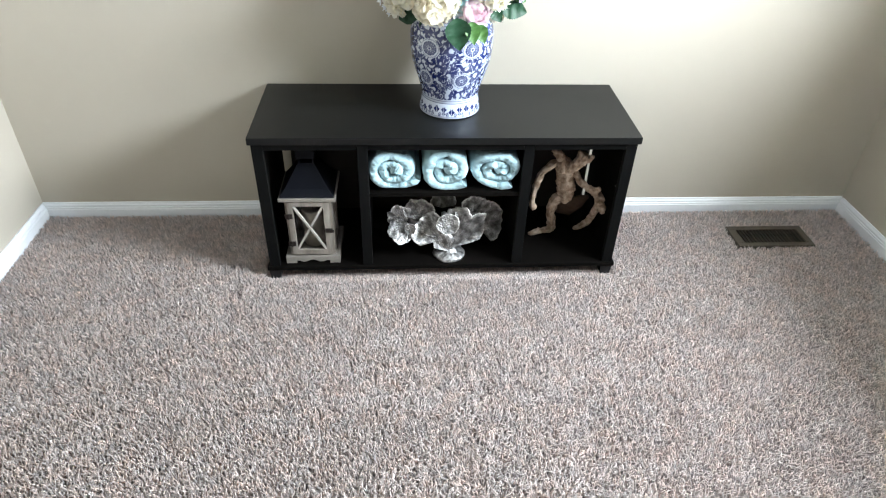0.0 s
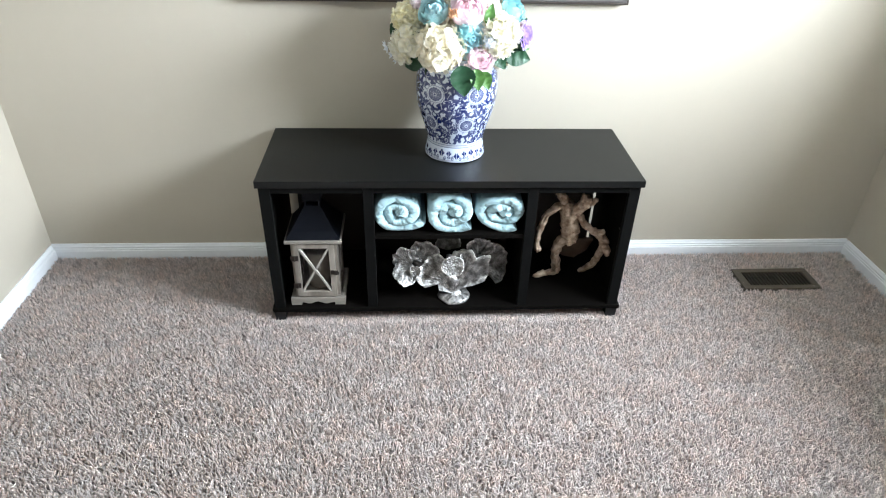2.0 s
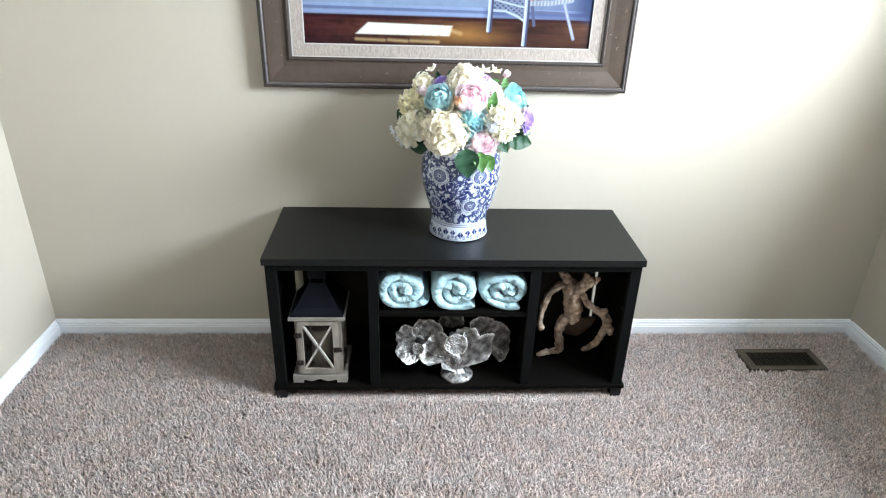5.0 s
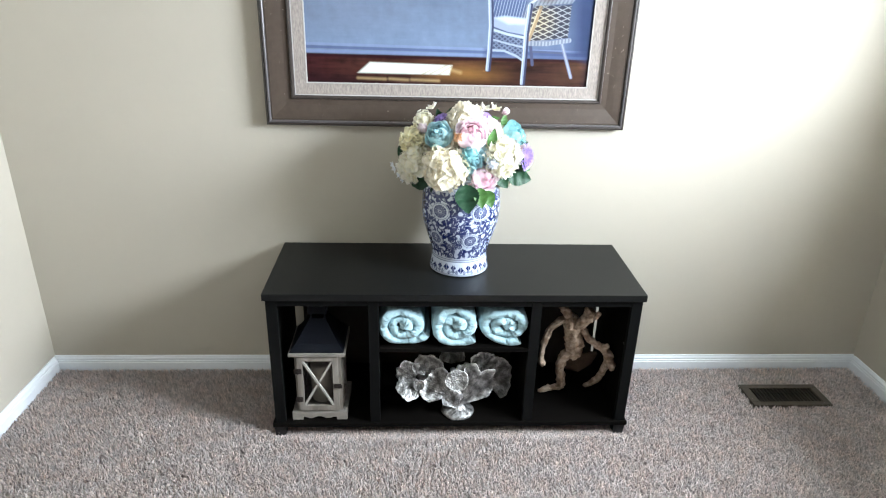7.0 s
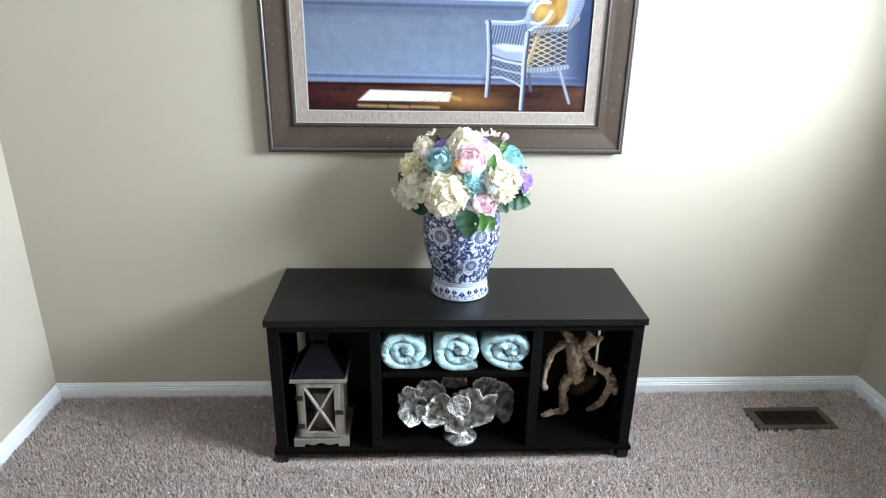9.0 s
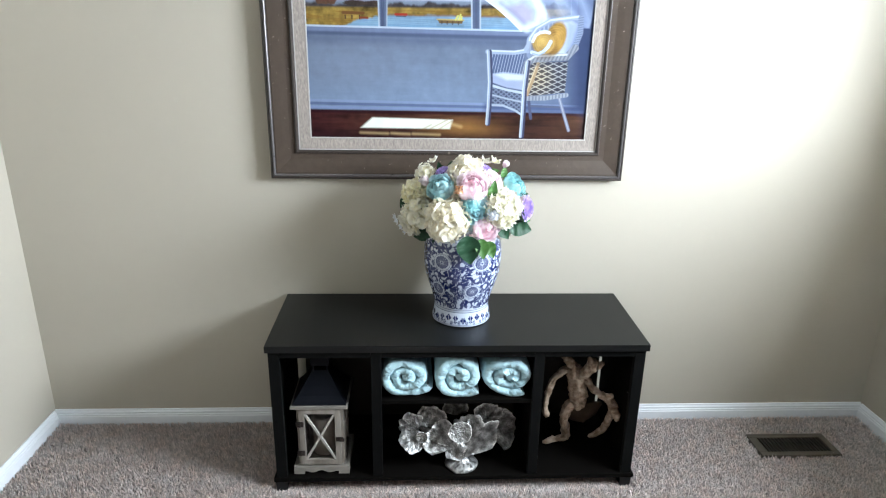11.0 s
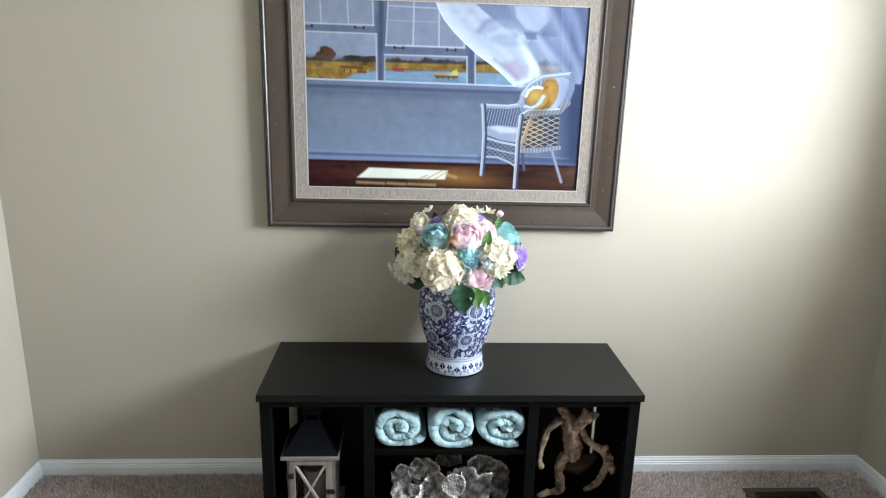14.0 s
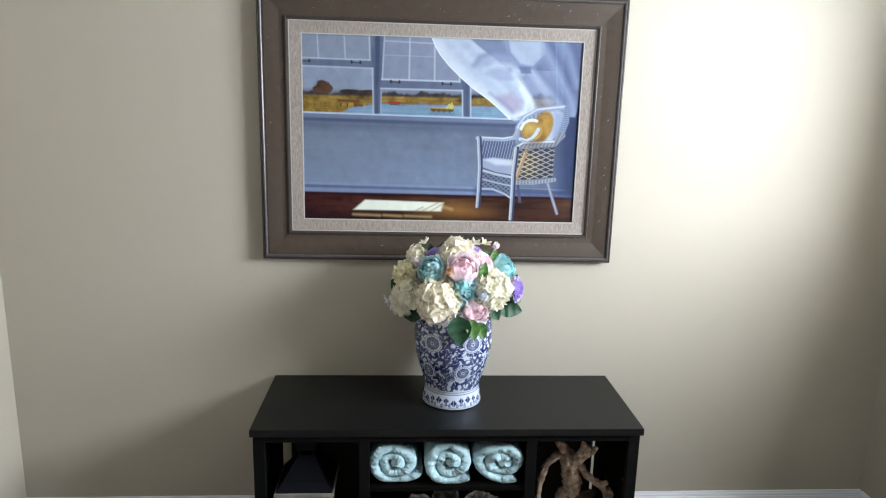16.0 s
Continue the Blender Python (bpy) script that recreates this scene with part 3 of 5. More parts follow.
# ---- driftwood figure: one mesh ----
def driftwood():
    pieces = [
        tube([(0.324, -0.232, 0.056), (0.356, -0.226, 0.060), (0.396, -0.224, 0.066), (0.409, -0.226, 0.086), (0.396, -0.232, 0.14), (0.394, -0.238, 0.18), (0.420, -0.245, 0.235)], [0.0069, 0.0120, 0.0115, 0.0160, 0.0130, 0.0172, 0.0200], 30, 0.33, 1),
        tube([(0.432, -0.245, 0.205), (0.432, -0.248, 0.25), (0.424, -0.255, 0.31), (0.414, -0.26, 0.355), (0.40, -0.265, 0.385)], [0.0189, 0.0285, 0.0290, 0.0270, 0.0165], 34, 0.32, 2),
        tube([(0.402, -0.265, 0.375), (0.389, -0.268, 0.40), (0.382, -0.27, 0.420)], [0.014, 0.012, 0.015], 12, 0.6, 3),
        tube([(0.424, -0.275, 0.345), (0.440, -0.290, 0.375), (0.456, -0.298, 0.405), (0.470, -0.298, 0.425)], [0.0120, 0.0172, 0.0206, 0.0120], 30, 0.33, 4),
        tube([(0.432, -0.272, 0.372), (0.460, -0.277, 0.322), (0.492, -0.278, 0.285), (0.530, -0.280, 0.262), (0.550, -0.276, 0.238), (0.549, -0.267, 0.188), (0.540, -0.247, 0.128), (0.524, -0.222, 0.086), (0.498, -0.212, 0.060)], [0.0125, 0.0110, 0.0105, 0.0145, 0.0150, 0.0118, 0.0125, 0.0110, 0.0075], 30, 0.33, 5),
        tube([(0.545, -0.275, 0.215), (0.556, -0.282, 0.212), (0.564, -0.290, 0.198), (0.567, -0.296, 0.182)], [0.013, 0.015, 0.013, 0.007], 12, 0.35, 6),
        tube([(0.412, -0.258, 0.350), (0.380, -0.256, 0.362), (0.345, -0.255, 0.335), (0.326, -0.256, 0.285), (0.318, -0.258, 0.225), (0.322, -0.258, 0.180)], [0.0155, 0.0112, 0.0103, 0.0103, 0.0077, 0.0086], 30, 0.33, 7),
        tube([(0.318, -0.258, 0.205), (0.330, -0.262, 0.186)], [0.009, 0.008], 10, 0.4, 8),
        # broken stubs and knots
        tube([(0.462, -0.30, 0.402), (0.480, -0.304, 0.408), (0.492, -0.306, 0.420)], [0.013, 0.010, 0.007], 12, 0.6, 21),
        tube([(0.452, -0.30, 0.402), (0.448, -0.306, 0.424), (0.442, -0.308, 0.440)], [0.014, 0.010, 0.006], 12, 0.6, 22),
        tube([(0.386, -0.27, 0.402), (0.372, -0.272, 0.416), (0.362, -0.272, 0.424)], [0.010, 0.008, 0.005], 10, 0.6, 23),
        tube([(0.402, -0.238, 0.172), (0.392, -0.246, 0.182), (0.386, -0.250, 0.186)], [0.012, 0.010, 0.006], 10, 0.5, 24),
        tube([(0.524, -0.277, 0.262), (0.532, -0.288, 0.278), (0.539, -0.292, 0.288)], [0.012, 0.009, 0.006], 10, 0.5, 25),
    ]
    ob = part_data("driftwood_figure", *joined(*pieces), M["drift"])
    # worn grain ridges and pits
    for v in ob.data.vertices:
        q = v.co
        ridge = 1 - 2 * abs(noise.noise(Vector((q.x * 95, q.y * 95, q.z * 34))))
        pit = max(0.0, noise.noise(q * 150 + Vector((4, 0, 7))) - 0.15)
        v.co = q + v.normal * (0.0034 * ridge - 0.009 * pit - 0.0012)
    tagged(ob, "pale twisted driftwood piece standing in the cubby", "driftwood")
    # flattened dark brown mass behind the legs
    v, f = tube([(0.40, -0.20, 0.165), (0.465, -0.195, 0.155), (0.540, -0.19, 0.190)], [0.0103, 0.0430, 0.0103], 18, 0.35, 9)
    v = [Vector((p[0], -0.19 + (p[1] + 0.19) * 0.5, p[2])) for p in v]
    part_data("bark_burl", v, f, M["brown_mass"], ob, "dark brown rounded mass at the back")


driftwood()


# ---- lantern ----
def lantern():
    cx, cy, z0 = -0.449, -0.2895, 0.047
    w = 0.0917
    L = thing("candle_lantern", (cx, cy, z0), "whitewashed wooden candle lantern with a dark metal roof", "lantern")

    def skirt(length):
        h = 0.0285
        pts = [(-length, 0), (-length, h), (length, h), (length, 0), (length * 0.62, 0)]
        for i in range(11):
            t = i / 10
            x = length * 0.62 * (1 - 2 * t)
            pts.append((x, 0.010 + 0.005 * math.cos(t * 4 * math.pi - 0.2) * (1 if 0.1 < t < 0.9 else 0.2)))
        pts.append((-length * 0.62, 0))
        return pts

    for k, (dx, dy) in enumerate(((0, -1), (0, 1), (-1, 0), (1, 0))):
        if dy:
            bm = prism(skirt(w), (0, 0.012, 0), (cx, cy + dy * w - (0.012 if dy > 0 else 0), z0 + 0.0005))
        else:
            bm = prism(skirt(w - 0.0125), (0.012, 0, 0), (cx + dx * w - (0.012 if dx > 0 else 0), cy, z0 + 0.0005), (0, 1, 0))
        part("base_board", bm, M["wash_h"], L)
    part("floor_board", box(cx - 0.079, cx + 0.079, cy - 0.079, cy + 0.079, z0 + 0.018, z0 + 0.032, 0.001), M["wash_h"], L)
    b = 0.0762
    zb, zt = z0 + 0.032, 0.2955
    for sx in (-1, 1):
        for sy in (-1, 1):
            xs, ys = sorted((sx * b, sx * (b - 0.017))), sorted((sy * b, sy * (b - 0.017)))
            part("corner_post", box(cx + xs[0], cx + xs[1], cy + ys[0], cy + ys[1], zb, zt, 0.001), M["wash"], L)
    # glazed sides and back with crossed bars
    def panel(name, axis, sign, parent, half, fw, proud=0.0):
        p = part(name, bmesh.new(), M["wash"], parent)
        def place(bm):
            m = Matrix.Translation((cx, cy, 0)) @ Matrix.Rotation({("y", -1): 0, ("y", 1): math.pi, ("x", 1): math.pi / 2, ("x", -1): -math.pi / 2}[(axis, sign)], 4, "Z")
            bmesh.ops.transform(bm, verts=bm.verts, matrix=m)
            return bm
        bm = bmesh.new()
        y0, y1 = -b - 0.002 - proud, -b + 0.010 - proud
        box(-half, -half + fw, y0, y1, zb + 0.003, zt - 0.003, 0.001, bm)
        box(half - fw, half, y0, y1, zb + 0.003, zt - 0.003, 0.001, bm)
        box(-half + fw, half - fw, y0, y1, zb + 0.003, zb + 0.023, 0.001, bm)
        box(-half + fw, half - fw, y0, y1, zt - 0.019, zt - 0.003, 0.001, bm)
        place(bm).to_mesh(p.data)
        bm.free()
        zlo, zhi = zb + 0.023, zt - 0.019
        dx, dz = 2 * (half - fw), zhi - zlo
        ln, ang = math.hypot(dx, dz), math.atan2(dz, dx)
        for k, s in enumerate((1, -1)):
            bar = box(-ln / 2 + 0.002, ln / 2 - 0.002, y0 + 0.001 - 0.0015 * k, y1 - 0.004, -0.0038, 0.0038, 0.001)
            bmesh.ops.transform(bar, verts=bar.verts, matrix=Matrix.Translation((0, 0, (zlo + zhi) / 2)) @ Matrix.Rotation(-s * ang, 4, "Y"))
            part("cross_bar", place(bar), M["wash_x"], p)
        g = part("pane", place(box(-half + fw, half - fw, y1 - 0.003, y1 - 0.001, zlo, zhi, 0)), glass, p)
        g.visible_shadow = False
        return p
    door = panel("door", "y", -1, L, b - 0.009, 0.0185, 0.0105)
    panel("side_panel", "x", 1, L, b - 0.0185, 0.016)
    panel("side_panel", "x", -1, L, b - 0.0185, 0.016)
    panel("back_panel", "y", 1, L, b - 0.0185, 0.016)
    for zz in (0.129, 0.239):
        h = box(cx - b - 0.001, cx - b + 0.024, cy - b - 0.0160, cy - b - 0.0126, zz - 0.009, zz + 0.009, 0.001)
        box(cx - b + 0.009, cx - b + 0.014, cy - b - 0.0190, cy - b - 0.0135, zz - 0.0095, zz + 0.0095, 0.001, h)
        part("hinge", h, M["iron"], door, "dark iron hinge")
    la = box(cx + b - 0.026, cx + b - 0.001, cy - b - 0.0160, cy - b - 0.0126, 0.174, 0.190, 0.001)
    box(cx + b - 0.012, cx + b + 0.003, cy - b - 0.0225, cy - b - 0.0155, 0.177, 0.187, 0.002, la)
    part("latch", la, M["iron"], door, "dark iron latch")
    part("eave", box(cx - 0.0926, cx + 0.0926, cy - 0.0926, cy + 0.0926, 0.2955, 0.3075, 0.002), M["wash_h"], L, "whitewashed eave board")
    # flared pyramid roof
    prof = [(0.0870, 0.3077), (0.0870, 0.311), (0.070, 0.332), (0.053, 0.358), (0.036, 0.386), (0.026, 0.402)]
    verts, faces = [], []
    for r, z in prof:
        verts += [(cx - r, cy - r, z), (cx + r, cy - r, z), (cx + r, cy + r, z), (cx - r, cy + r, z)]
    for i in range(len(prof) - 1):
        for k in range(4):
            j = (k + 1) % 4
            faces.append((4 * i + k, 4 * i + j, 4 * i + 4 + j, 4 * i + 4 + k))
    t = 4 * (len(prof) - 1)
    faces.append((t, t + 1, t + 2, t + 3))
    part_data("roof", verts, faces, M["roof"], L, "dark blue-black metal roof", smooth=False)
    for sx in (-1, 1):
        for sy in (-1, 1):
            xs, ys = sorted((sx * 0.025, sx * 0.020)), sorted((sy * 0.025, sy * 0.020))
            part("vent_post", box(cx + xs[0], cx + xs[1], cy + ys[0], cy + ys[1], 0.402, 0.420, 0.0005), M["roof"], L)
    part("cap", box(cx - 0.031, cx + 0.031, cy - 0.031, cy + 0.031, 0.420, 0.450, 0.003), M["roof"], L)
    part("cap_top", box(cx - 0.020, cx + 0.020, cy - 0.020, cy + 0.020, 0.450, 0.460, 0.003), M["roof"], L)
    prof = [(0.0, zb), (0.036, zb), (0.037, zb + 0.002), (0.037, 0.212), (0.035, 0.218), (0.020, 0.214), (0, 0.212)]
    candle = part_data("pillar_candle", *lathe(prof, 32, (cx, cy)), M["wax"])
    tagged(candle, "ivory pillar candle inside the wooden lantern", "candle")
    part_data("wick", *tube([(cx, cy, 0.211), (cx + 0.001, cy, 0.216), (cx + 0.003, cy, 0.221)], [0.001, 0.001, 0.001], 6), M["iron"], candle)


lantern()


# ---- porcelain vase with a painted pattern ----
def vase():
    cx, cy, zb = 0.018, -0.188, 0.5383
    prof = [(0.0, 0.004), (0.080, 0.004), (0.084, 0.0), (0.0925, 0.001), (0.0945, 0.005), (0.0935, 0.012), (0.0905, 0.030), (0.0880, 0.044), (0.0865, 0.050), (0.0872, 0.056), (0.0888, 0.066),
            (0.0962, 0.092), (0.1085, 0.124), (0.1180, 0.156), (0.1220, 0.186), (0.1226, 0.212), (0.1212, 0.232), (0.1170, 0.252), (0.1110, 0.266), (0.1055, 0.273), (0.1030, 0.278), (0.1030, 0.288), (0.1045, 0.294),
            (0.1030, 0.297), (0.0985, 0.295), (0.0975, 0.280), (0.10, 0.262), (0.10, 0.20), (0.0, 0.19)]
    # resample the outline evenly
    pr = np.array(prof)
    pr[:, 1] = np.where(pr[:, 1] > 0.056, 0.056 + (pr[:, 1] - 0.056) * 1.16, pr[:, 1])
    pr[:, 0] *= 1.045
    seg = np.r_[0, np.cumsum(np.hypot(*np.diff(pr, axis=0).T))]
    s = np.linspace(0, seg[-1], 330)
    R, Z = np.interp(s, seg, pr[:, 0]), np.interp(s, seg, pr[:, 1])
    for _ in range(4):
        R[1:-1], Z[1:-1] = (R[:-2] + 2 * R[1:-1] + R[2:]) / 4, (Z[:-2] + 2 * Z[1:-1] + Z[2:]) / 4
    n = 520
    verts, faces = lathe([(r, zb + z) for r, z in zip(R, Z)], n, (cx, cy))
    # pattern in the unrolled wall: u along the girth, v up
    girth = 2 * math.pi * 0.112
    u = np.tile(np.arange(n) / n * girth, len(R))
    v = np.repeat(Z, n)
    outer = np.repeat(s < np.interp(23, np.arange(len(prof)), seg), n)
    ink = np.full(u.size, 0.03)
    rng = random.Random(17)

    def near(u0, v0, reach):
        du = (u - u0 + girth / 2) % girth - girth / 2
        dv = v - v0
        i = np.nonzero((abs(du) < reach) & (abs(dv) < reach) & outer)[0]
        return i, du[i], dv[i]

    def put(i, mask, value):
        j = i[mask]
        ink[j] = np.maximum(ink[j], value)

    def bloom(u0, v0, r0):
        i, du, dv = near(u0, v0, r0 * 1.6)
        r, a = np.hypot(du, dv), np.arctan2(dv, du)
        rim = r0 * (1 + 0.07 * np.abs(np.cos(8 * a)))
        ink[i[r < rim * 1.05]] = 0.0
        put(i, (r < rim) & (r > rim * 0.92), 0.75)
        put(i, (r < r0 * 0.80) & (r > r0 * 0.22) & (np.abs(np.sin(8 * a)) * r > 0.0014), 0.82)
        put(i, (r < r0 * 0.80) & (r > r0 * 0.66) & (np.abs(np.sin(8 * a)) > 0.75), 1.0)
        put(i, (r < r0 * 0.13), 1.0)

    def leafy(u0, v0, r0, turn, value):
        i, du, dv = near(u0, v0, r0 * 1.3)
        r, a = np.hypot(du, dv), np.arctan2(dv, du) - turn
        edge = r0 * (0.62 + 0.28 * np.cos(a) + 0.13 * np.cos(5 * a))
        vein = np.abs(np.sin(a)) * r < 0.0007
        put(i, (r < edge) & ~vein, value)

    def scroll(u0, v0, r0, turn, hand, value):
        i, du, dv = near(u0, v0, r0 * 1.2)
        r, a = np.hypot(du, dv), (hand * np.arctan2(dv, du) + turn) % (2 * math.pi)
        for k in range(2):
            th = a + 2 * math.pi * k
            rr = r0 * (0.16 + 0.84 * th / (3.6 * math.pi))
            put(i, (np.abs(r - rr) < r0 * (0.115 + 0.055 * th / 6)) & (rr < r0), value)
        put(i, r < r0 * 0.2, value)

    def comma(u0, v0, r0, turn, hand, value):
        """A curled brush stroke, thick at the head and drawn out to a point."""
        i, du, dv = near(u0, v0, r0 * 1.5)
        c, d = math.cos(turn), math.sin(turn)
        p, q = (du * c + dv * d) / r0, hand * (-du * d + dv * c) / r0
        r, a = np.hypot(p, q), np.arctan2(q, p) % (2 * math.pi)
        thick = 0.36 * (1 - a / 5.6)
        put(i, (np.abs(r - 0.62 - 0.05 * a) < thick) & (a < 4.8), value)
        put(i, np.hypot(p - 0.62, q) < 0.36, value)

    lo, hi = 0.063, 0.292
    blooms = [((math.radians(25 + 60 * q) * 0.112) % girth, 0.232, 0.0262) for q in range(6)]
    blooms += [((math.radians(13 + 60 * q) * 0.112) % girth, 0.133, 0.0245) for q in range(6)]
    placed = []
    for k in range(5200):
        uu, vv = rng.uniform(0, girth), rng.uniform(lo + 0.003, hi - 0.004)
        size = rng.choice((0.0135, 0.0115, 0.0095)) if k < 2200 else rng.choice((0.0062, 0.0045))
        if any(math.hypot((uu - p + girth / 2) % girth - girth / 2, vv - q) < 0.66 * (size + t) for p, q, t in placed):
            continue
        if any(math.hypot((uu - p + girth / 2) % girth - girth / 2, vv - q) < t + 0.55 * size for p, q, t in blooms):
            continue
        placed.append((uu, vv, size))
        kind, turn, tone = rng.random(), rng.uniform(0, 6.28), rng.uniform(0.88, 1.0)
        if size > 0.008 and kind < 0.28:
            leafy(uu, vv, size * 1.45, turn, tone)
        elif size > 0.008 and kind < 0.84:
            comma(uu, vv, size * 1.25, turn, rng.choice((-1, 1)), tone)
        elif size > 0.008:
            scroll(uu, vv, size * 1.1, turn, rng.choice((-1, 1)), tone)
        else:
            leafy(uu, vv, size * 1.7, turn, tone)
    ink[(v < lo) | (v > hi)] = 0
    for p, q, t in blooms:
        bloom(p, q, t)
    for q in range(12):
        w = girth * q / 12
        leafy(w, 0.028, 0.0150, 1.57 if q % 2 else -1.57, 1.0)
        leafy(w + girth / 24, 0.034, 0.0130, -1.57, 1.0)
        leafy(w + girth / 24, 0.016, 0.0085, 1.57, 0.9)
        scroll(w + girth / 48, 0.016, 0.0062, 0, 1, 0.8)
        scroll(w - girth / 48, 0.016, 0.0062, 0, -1, 0.8)
    for z0, z1, val in ((0.049, 0.0515, 0.9), (0.058, 0.0605, 0.75), (0.0075, 0.0095, 0.6), (0.297, 0.2995, 0.75), (0.305, 0.3075, 0.55), (0.316, 0.325, 0.35)):
        ink[outer & (v > z0) & (v < z1)] = val
    hand_made = np.array([noise.noise(Vector((a * 90, b * 90, 1.0))) for a, b in zip(u[::7], v[::7])])
    ink *= 1 - 0.05 * (np.repeat(hand_made, 7)[:u.size] > 0.1)
    V = thing("porcelain_vase", (cx, cy, zb), "blue and white porcelain temple-jar vase on the console", "vase")
    cut = [0, int(np.argmax(Z[40:] > 0.05)) + 40, int(np.argmax(Z > 0.304)), len(R) - 1]
    for k, name in enumerate(("foot_band", "body", "neck")):
        a, b = cut[k], cut[k + 1]
        rows = [tuple(i - a * n for i in q) for q in faces[a * n:b * n]]
        part_data(name, verts[a * n:(b + 1) * n], rows, M["glaze"], V, values=ink[a * n:(b + 1) * n], attr="glaze")
    return V


vase()


# ---- flower bouquet ----
def petal(length, width, cup, curl, ruffle, seed, pointed=0.0, rows=6, cols=6):
    """Grid of one petal: root at the origin, growing along +x, facing +z."""
    pts = []
    for i in range(rows + 1):
        t = i / rows
        if pointed:
            w = width * (math.sin(math.pi * min(t * 0.62 + 0.12, 1)) ** 0.8) * ((1 - t ** (2.2 - pointed)) + 0.08)
        else:
            w = width * (0.25 + 0.75 * math.sin(math.pi / 2 * min(1, t * 1.35))) * (1 - 0.9 * max(0, t - 0.72))
        for k in range(cols + 1):
            f = k / cols * 2 - 1
            z = cup * width * f * f + curl * length * t * t + ruffle * width * t * math.sin(f * 4 + seed) + ruffle * 0.6 * width * t * noise.noise(Vector((f * 2 + seed, t * 3, seed)))
            x = length * (t - (0.06 if pointed else 0.26) * f * f * t * t)
            pts.append(Vector((x, w * f * 0.5, z)))
    w = cols + 1
    faces = [(i * w + k, i * w + k + 1, (i + 1) * w + k + 1, (i + 1) * w + k) for i in range(rows) for k in range(cols)]
    tint = [i / rows for i in range(rows + 1) for _ in range(w)]
    return pts, faces, tint


class Heap:
    def __init__(self):
        self.v, self.f, self.t = [], [], []

    def add(self, piece, m, tint=None):
        pts, faces, tv = piece
        o = len(self.v)
        self.v += [m @ p for p in pts]
        self.f += [tuple(i + o for i in q) for q in faces]
        self.t += list(tv) if tint is None else [tint[0] + (tint[1] - tint[0]) * x for x in tv]


def facing(p, d, spin=0.0):
    return Matrix.Translation(p) @ Vector(d).to_track_quat("Z", "Y").to_matrix().to_4x4() @ Matrix.Rotation(spin, 4, "Z")


def hydrangea(centre, d, radius, rng, count=46):
    h = Heap()
    c, d = Vector(centre), Vector(d).normalized()
    base = facing(c, d)
    core = bmesh.new()
    bmesh.ops.create_icosphere(core, subdivisions=2, radius=radius * 0.72)
    h.add(([v.co.copy() for v in core.verts], [tuple(v.index for v in f.verts) for f in core.faces], [0.0] * len(core.verts)), Matrix.Translation(c))
    core.free()
    for k in range(count):
        z = 1 - (k + 0.5) / count * 1.55
        a = k * 2.39996
        q = base.to_3x3() @ Vector((math.sqrt(1 - z * z) * math.cos(a), math.sqrt(1 - z * z) * math.sin(a), z))
        q = (q + Vector((rng.uniform(-1, 1), rng.uniform(-1, 1), rng.uniform(-1, 1))) * 0.18).normalized()
        p = c + q * radius * rng.uniform(0.78, 1.0)
        tilt = (q + Vector((rng.uniform(-1, 1), rng.uniform(-1, 1), rng.uniform(-1, 1))) * 0.5).normalized()
        m = facing(p, tilt, rng.uniform(0, 6.28))
        size = radius * rng.uniform(0.30, 0.42)
        tone = rng.uniform(0.0, 0.5)
        for j in range(4):
            pt = petal(size, size * 1.15, rng.uniform(0.05, 0.2), rng.uniform(0.0, 0.45), 0.10, rng.uniform(0, 9), rows=4, cols=4)
            h.add(pt, m @ Matrix.Rotation(j * math.pi / 2 + rng.uniform(-0.25, 0.25), 4, "Z"), (tone, tone + 0.5))
    return h


def rose(centre, d, radius, rng, rings=6, per=5, openness=1.0, ruffle=0.08):
    """A tight whorl at the heart, then wider cupped petals that lie back."""
    h = Heap()
    base = facing(centre, d)
    for r in range(rings):
        t = r / (rings - 1)
        count = 3 if r == 0 else per
        rr = radius * (0.06 + 0.40 * t)
        ln = radius * (0.50 + 0.22 * t)
        for j in range(count):
            stand = math.radians(88 - 60 * openness * t ** 1.5 + rng.uniform(-5, 5))
            pt = petal(ln, 2.3 * rr + radius * 0.20, 0.16 + 0.10 * (1 - t), 0.22 - 0.42 * t, ruffle, rng.uniform(0, 9))
            m = base @ Matrix.Rotation(j * 2 * math.pi / count + r * 0.9 + rng.uniform(-0.12, 0.12), 4, "Z") @ Matrix.Translation((rr * 0.92, 0, radius * (0.12 - 0.26 * t))) @ Matrix.Rotation(-stand, 4, "Y")
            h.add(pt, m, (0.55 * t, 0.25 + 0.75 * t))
    return h


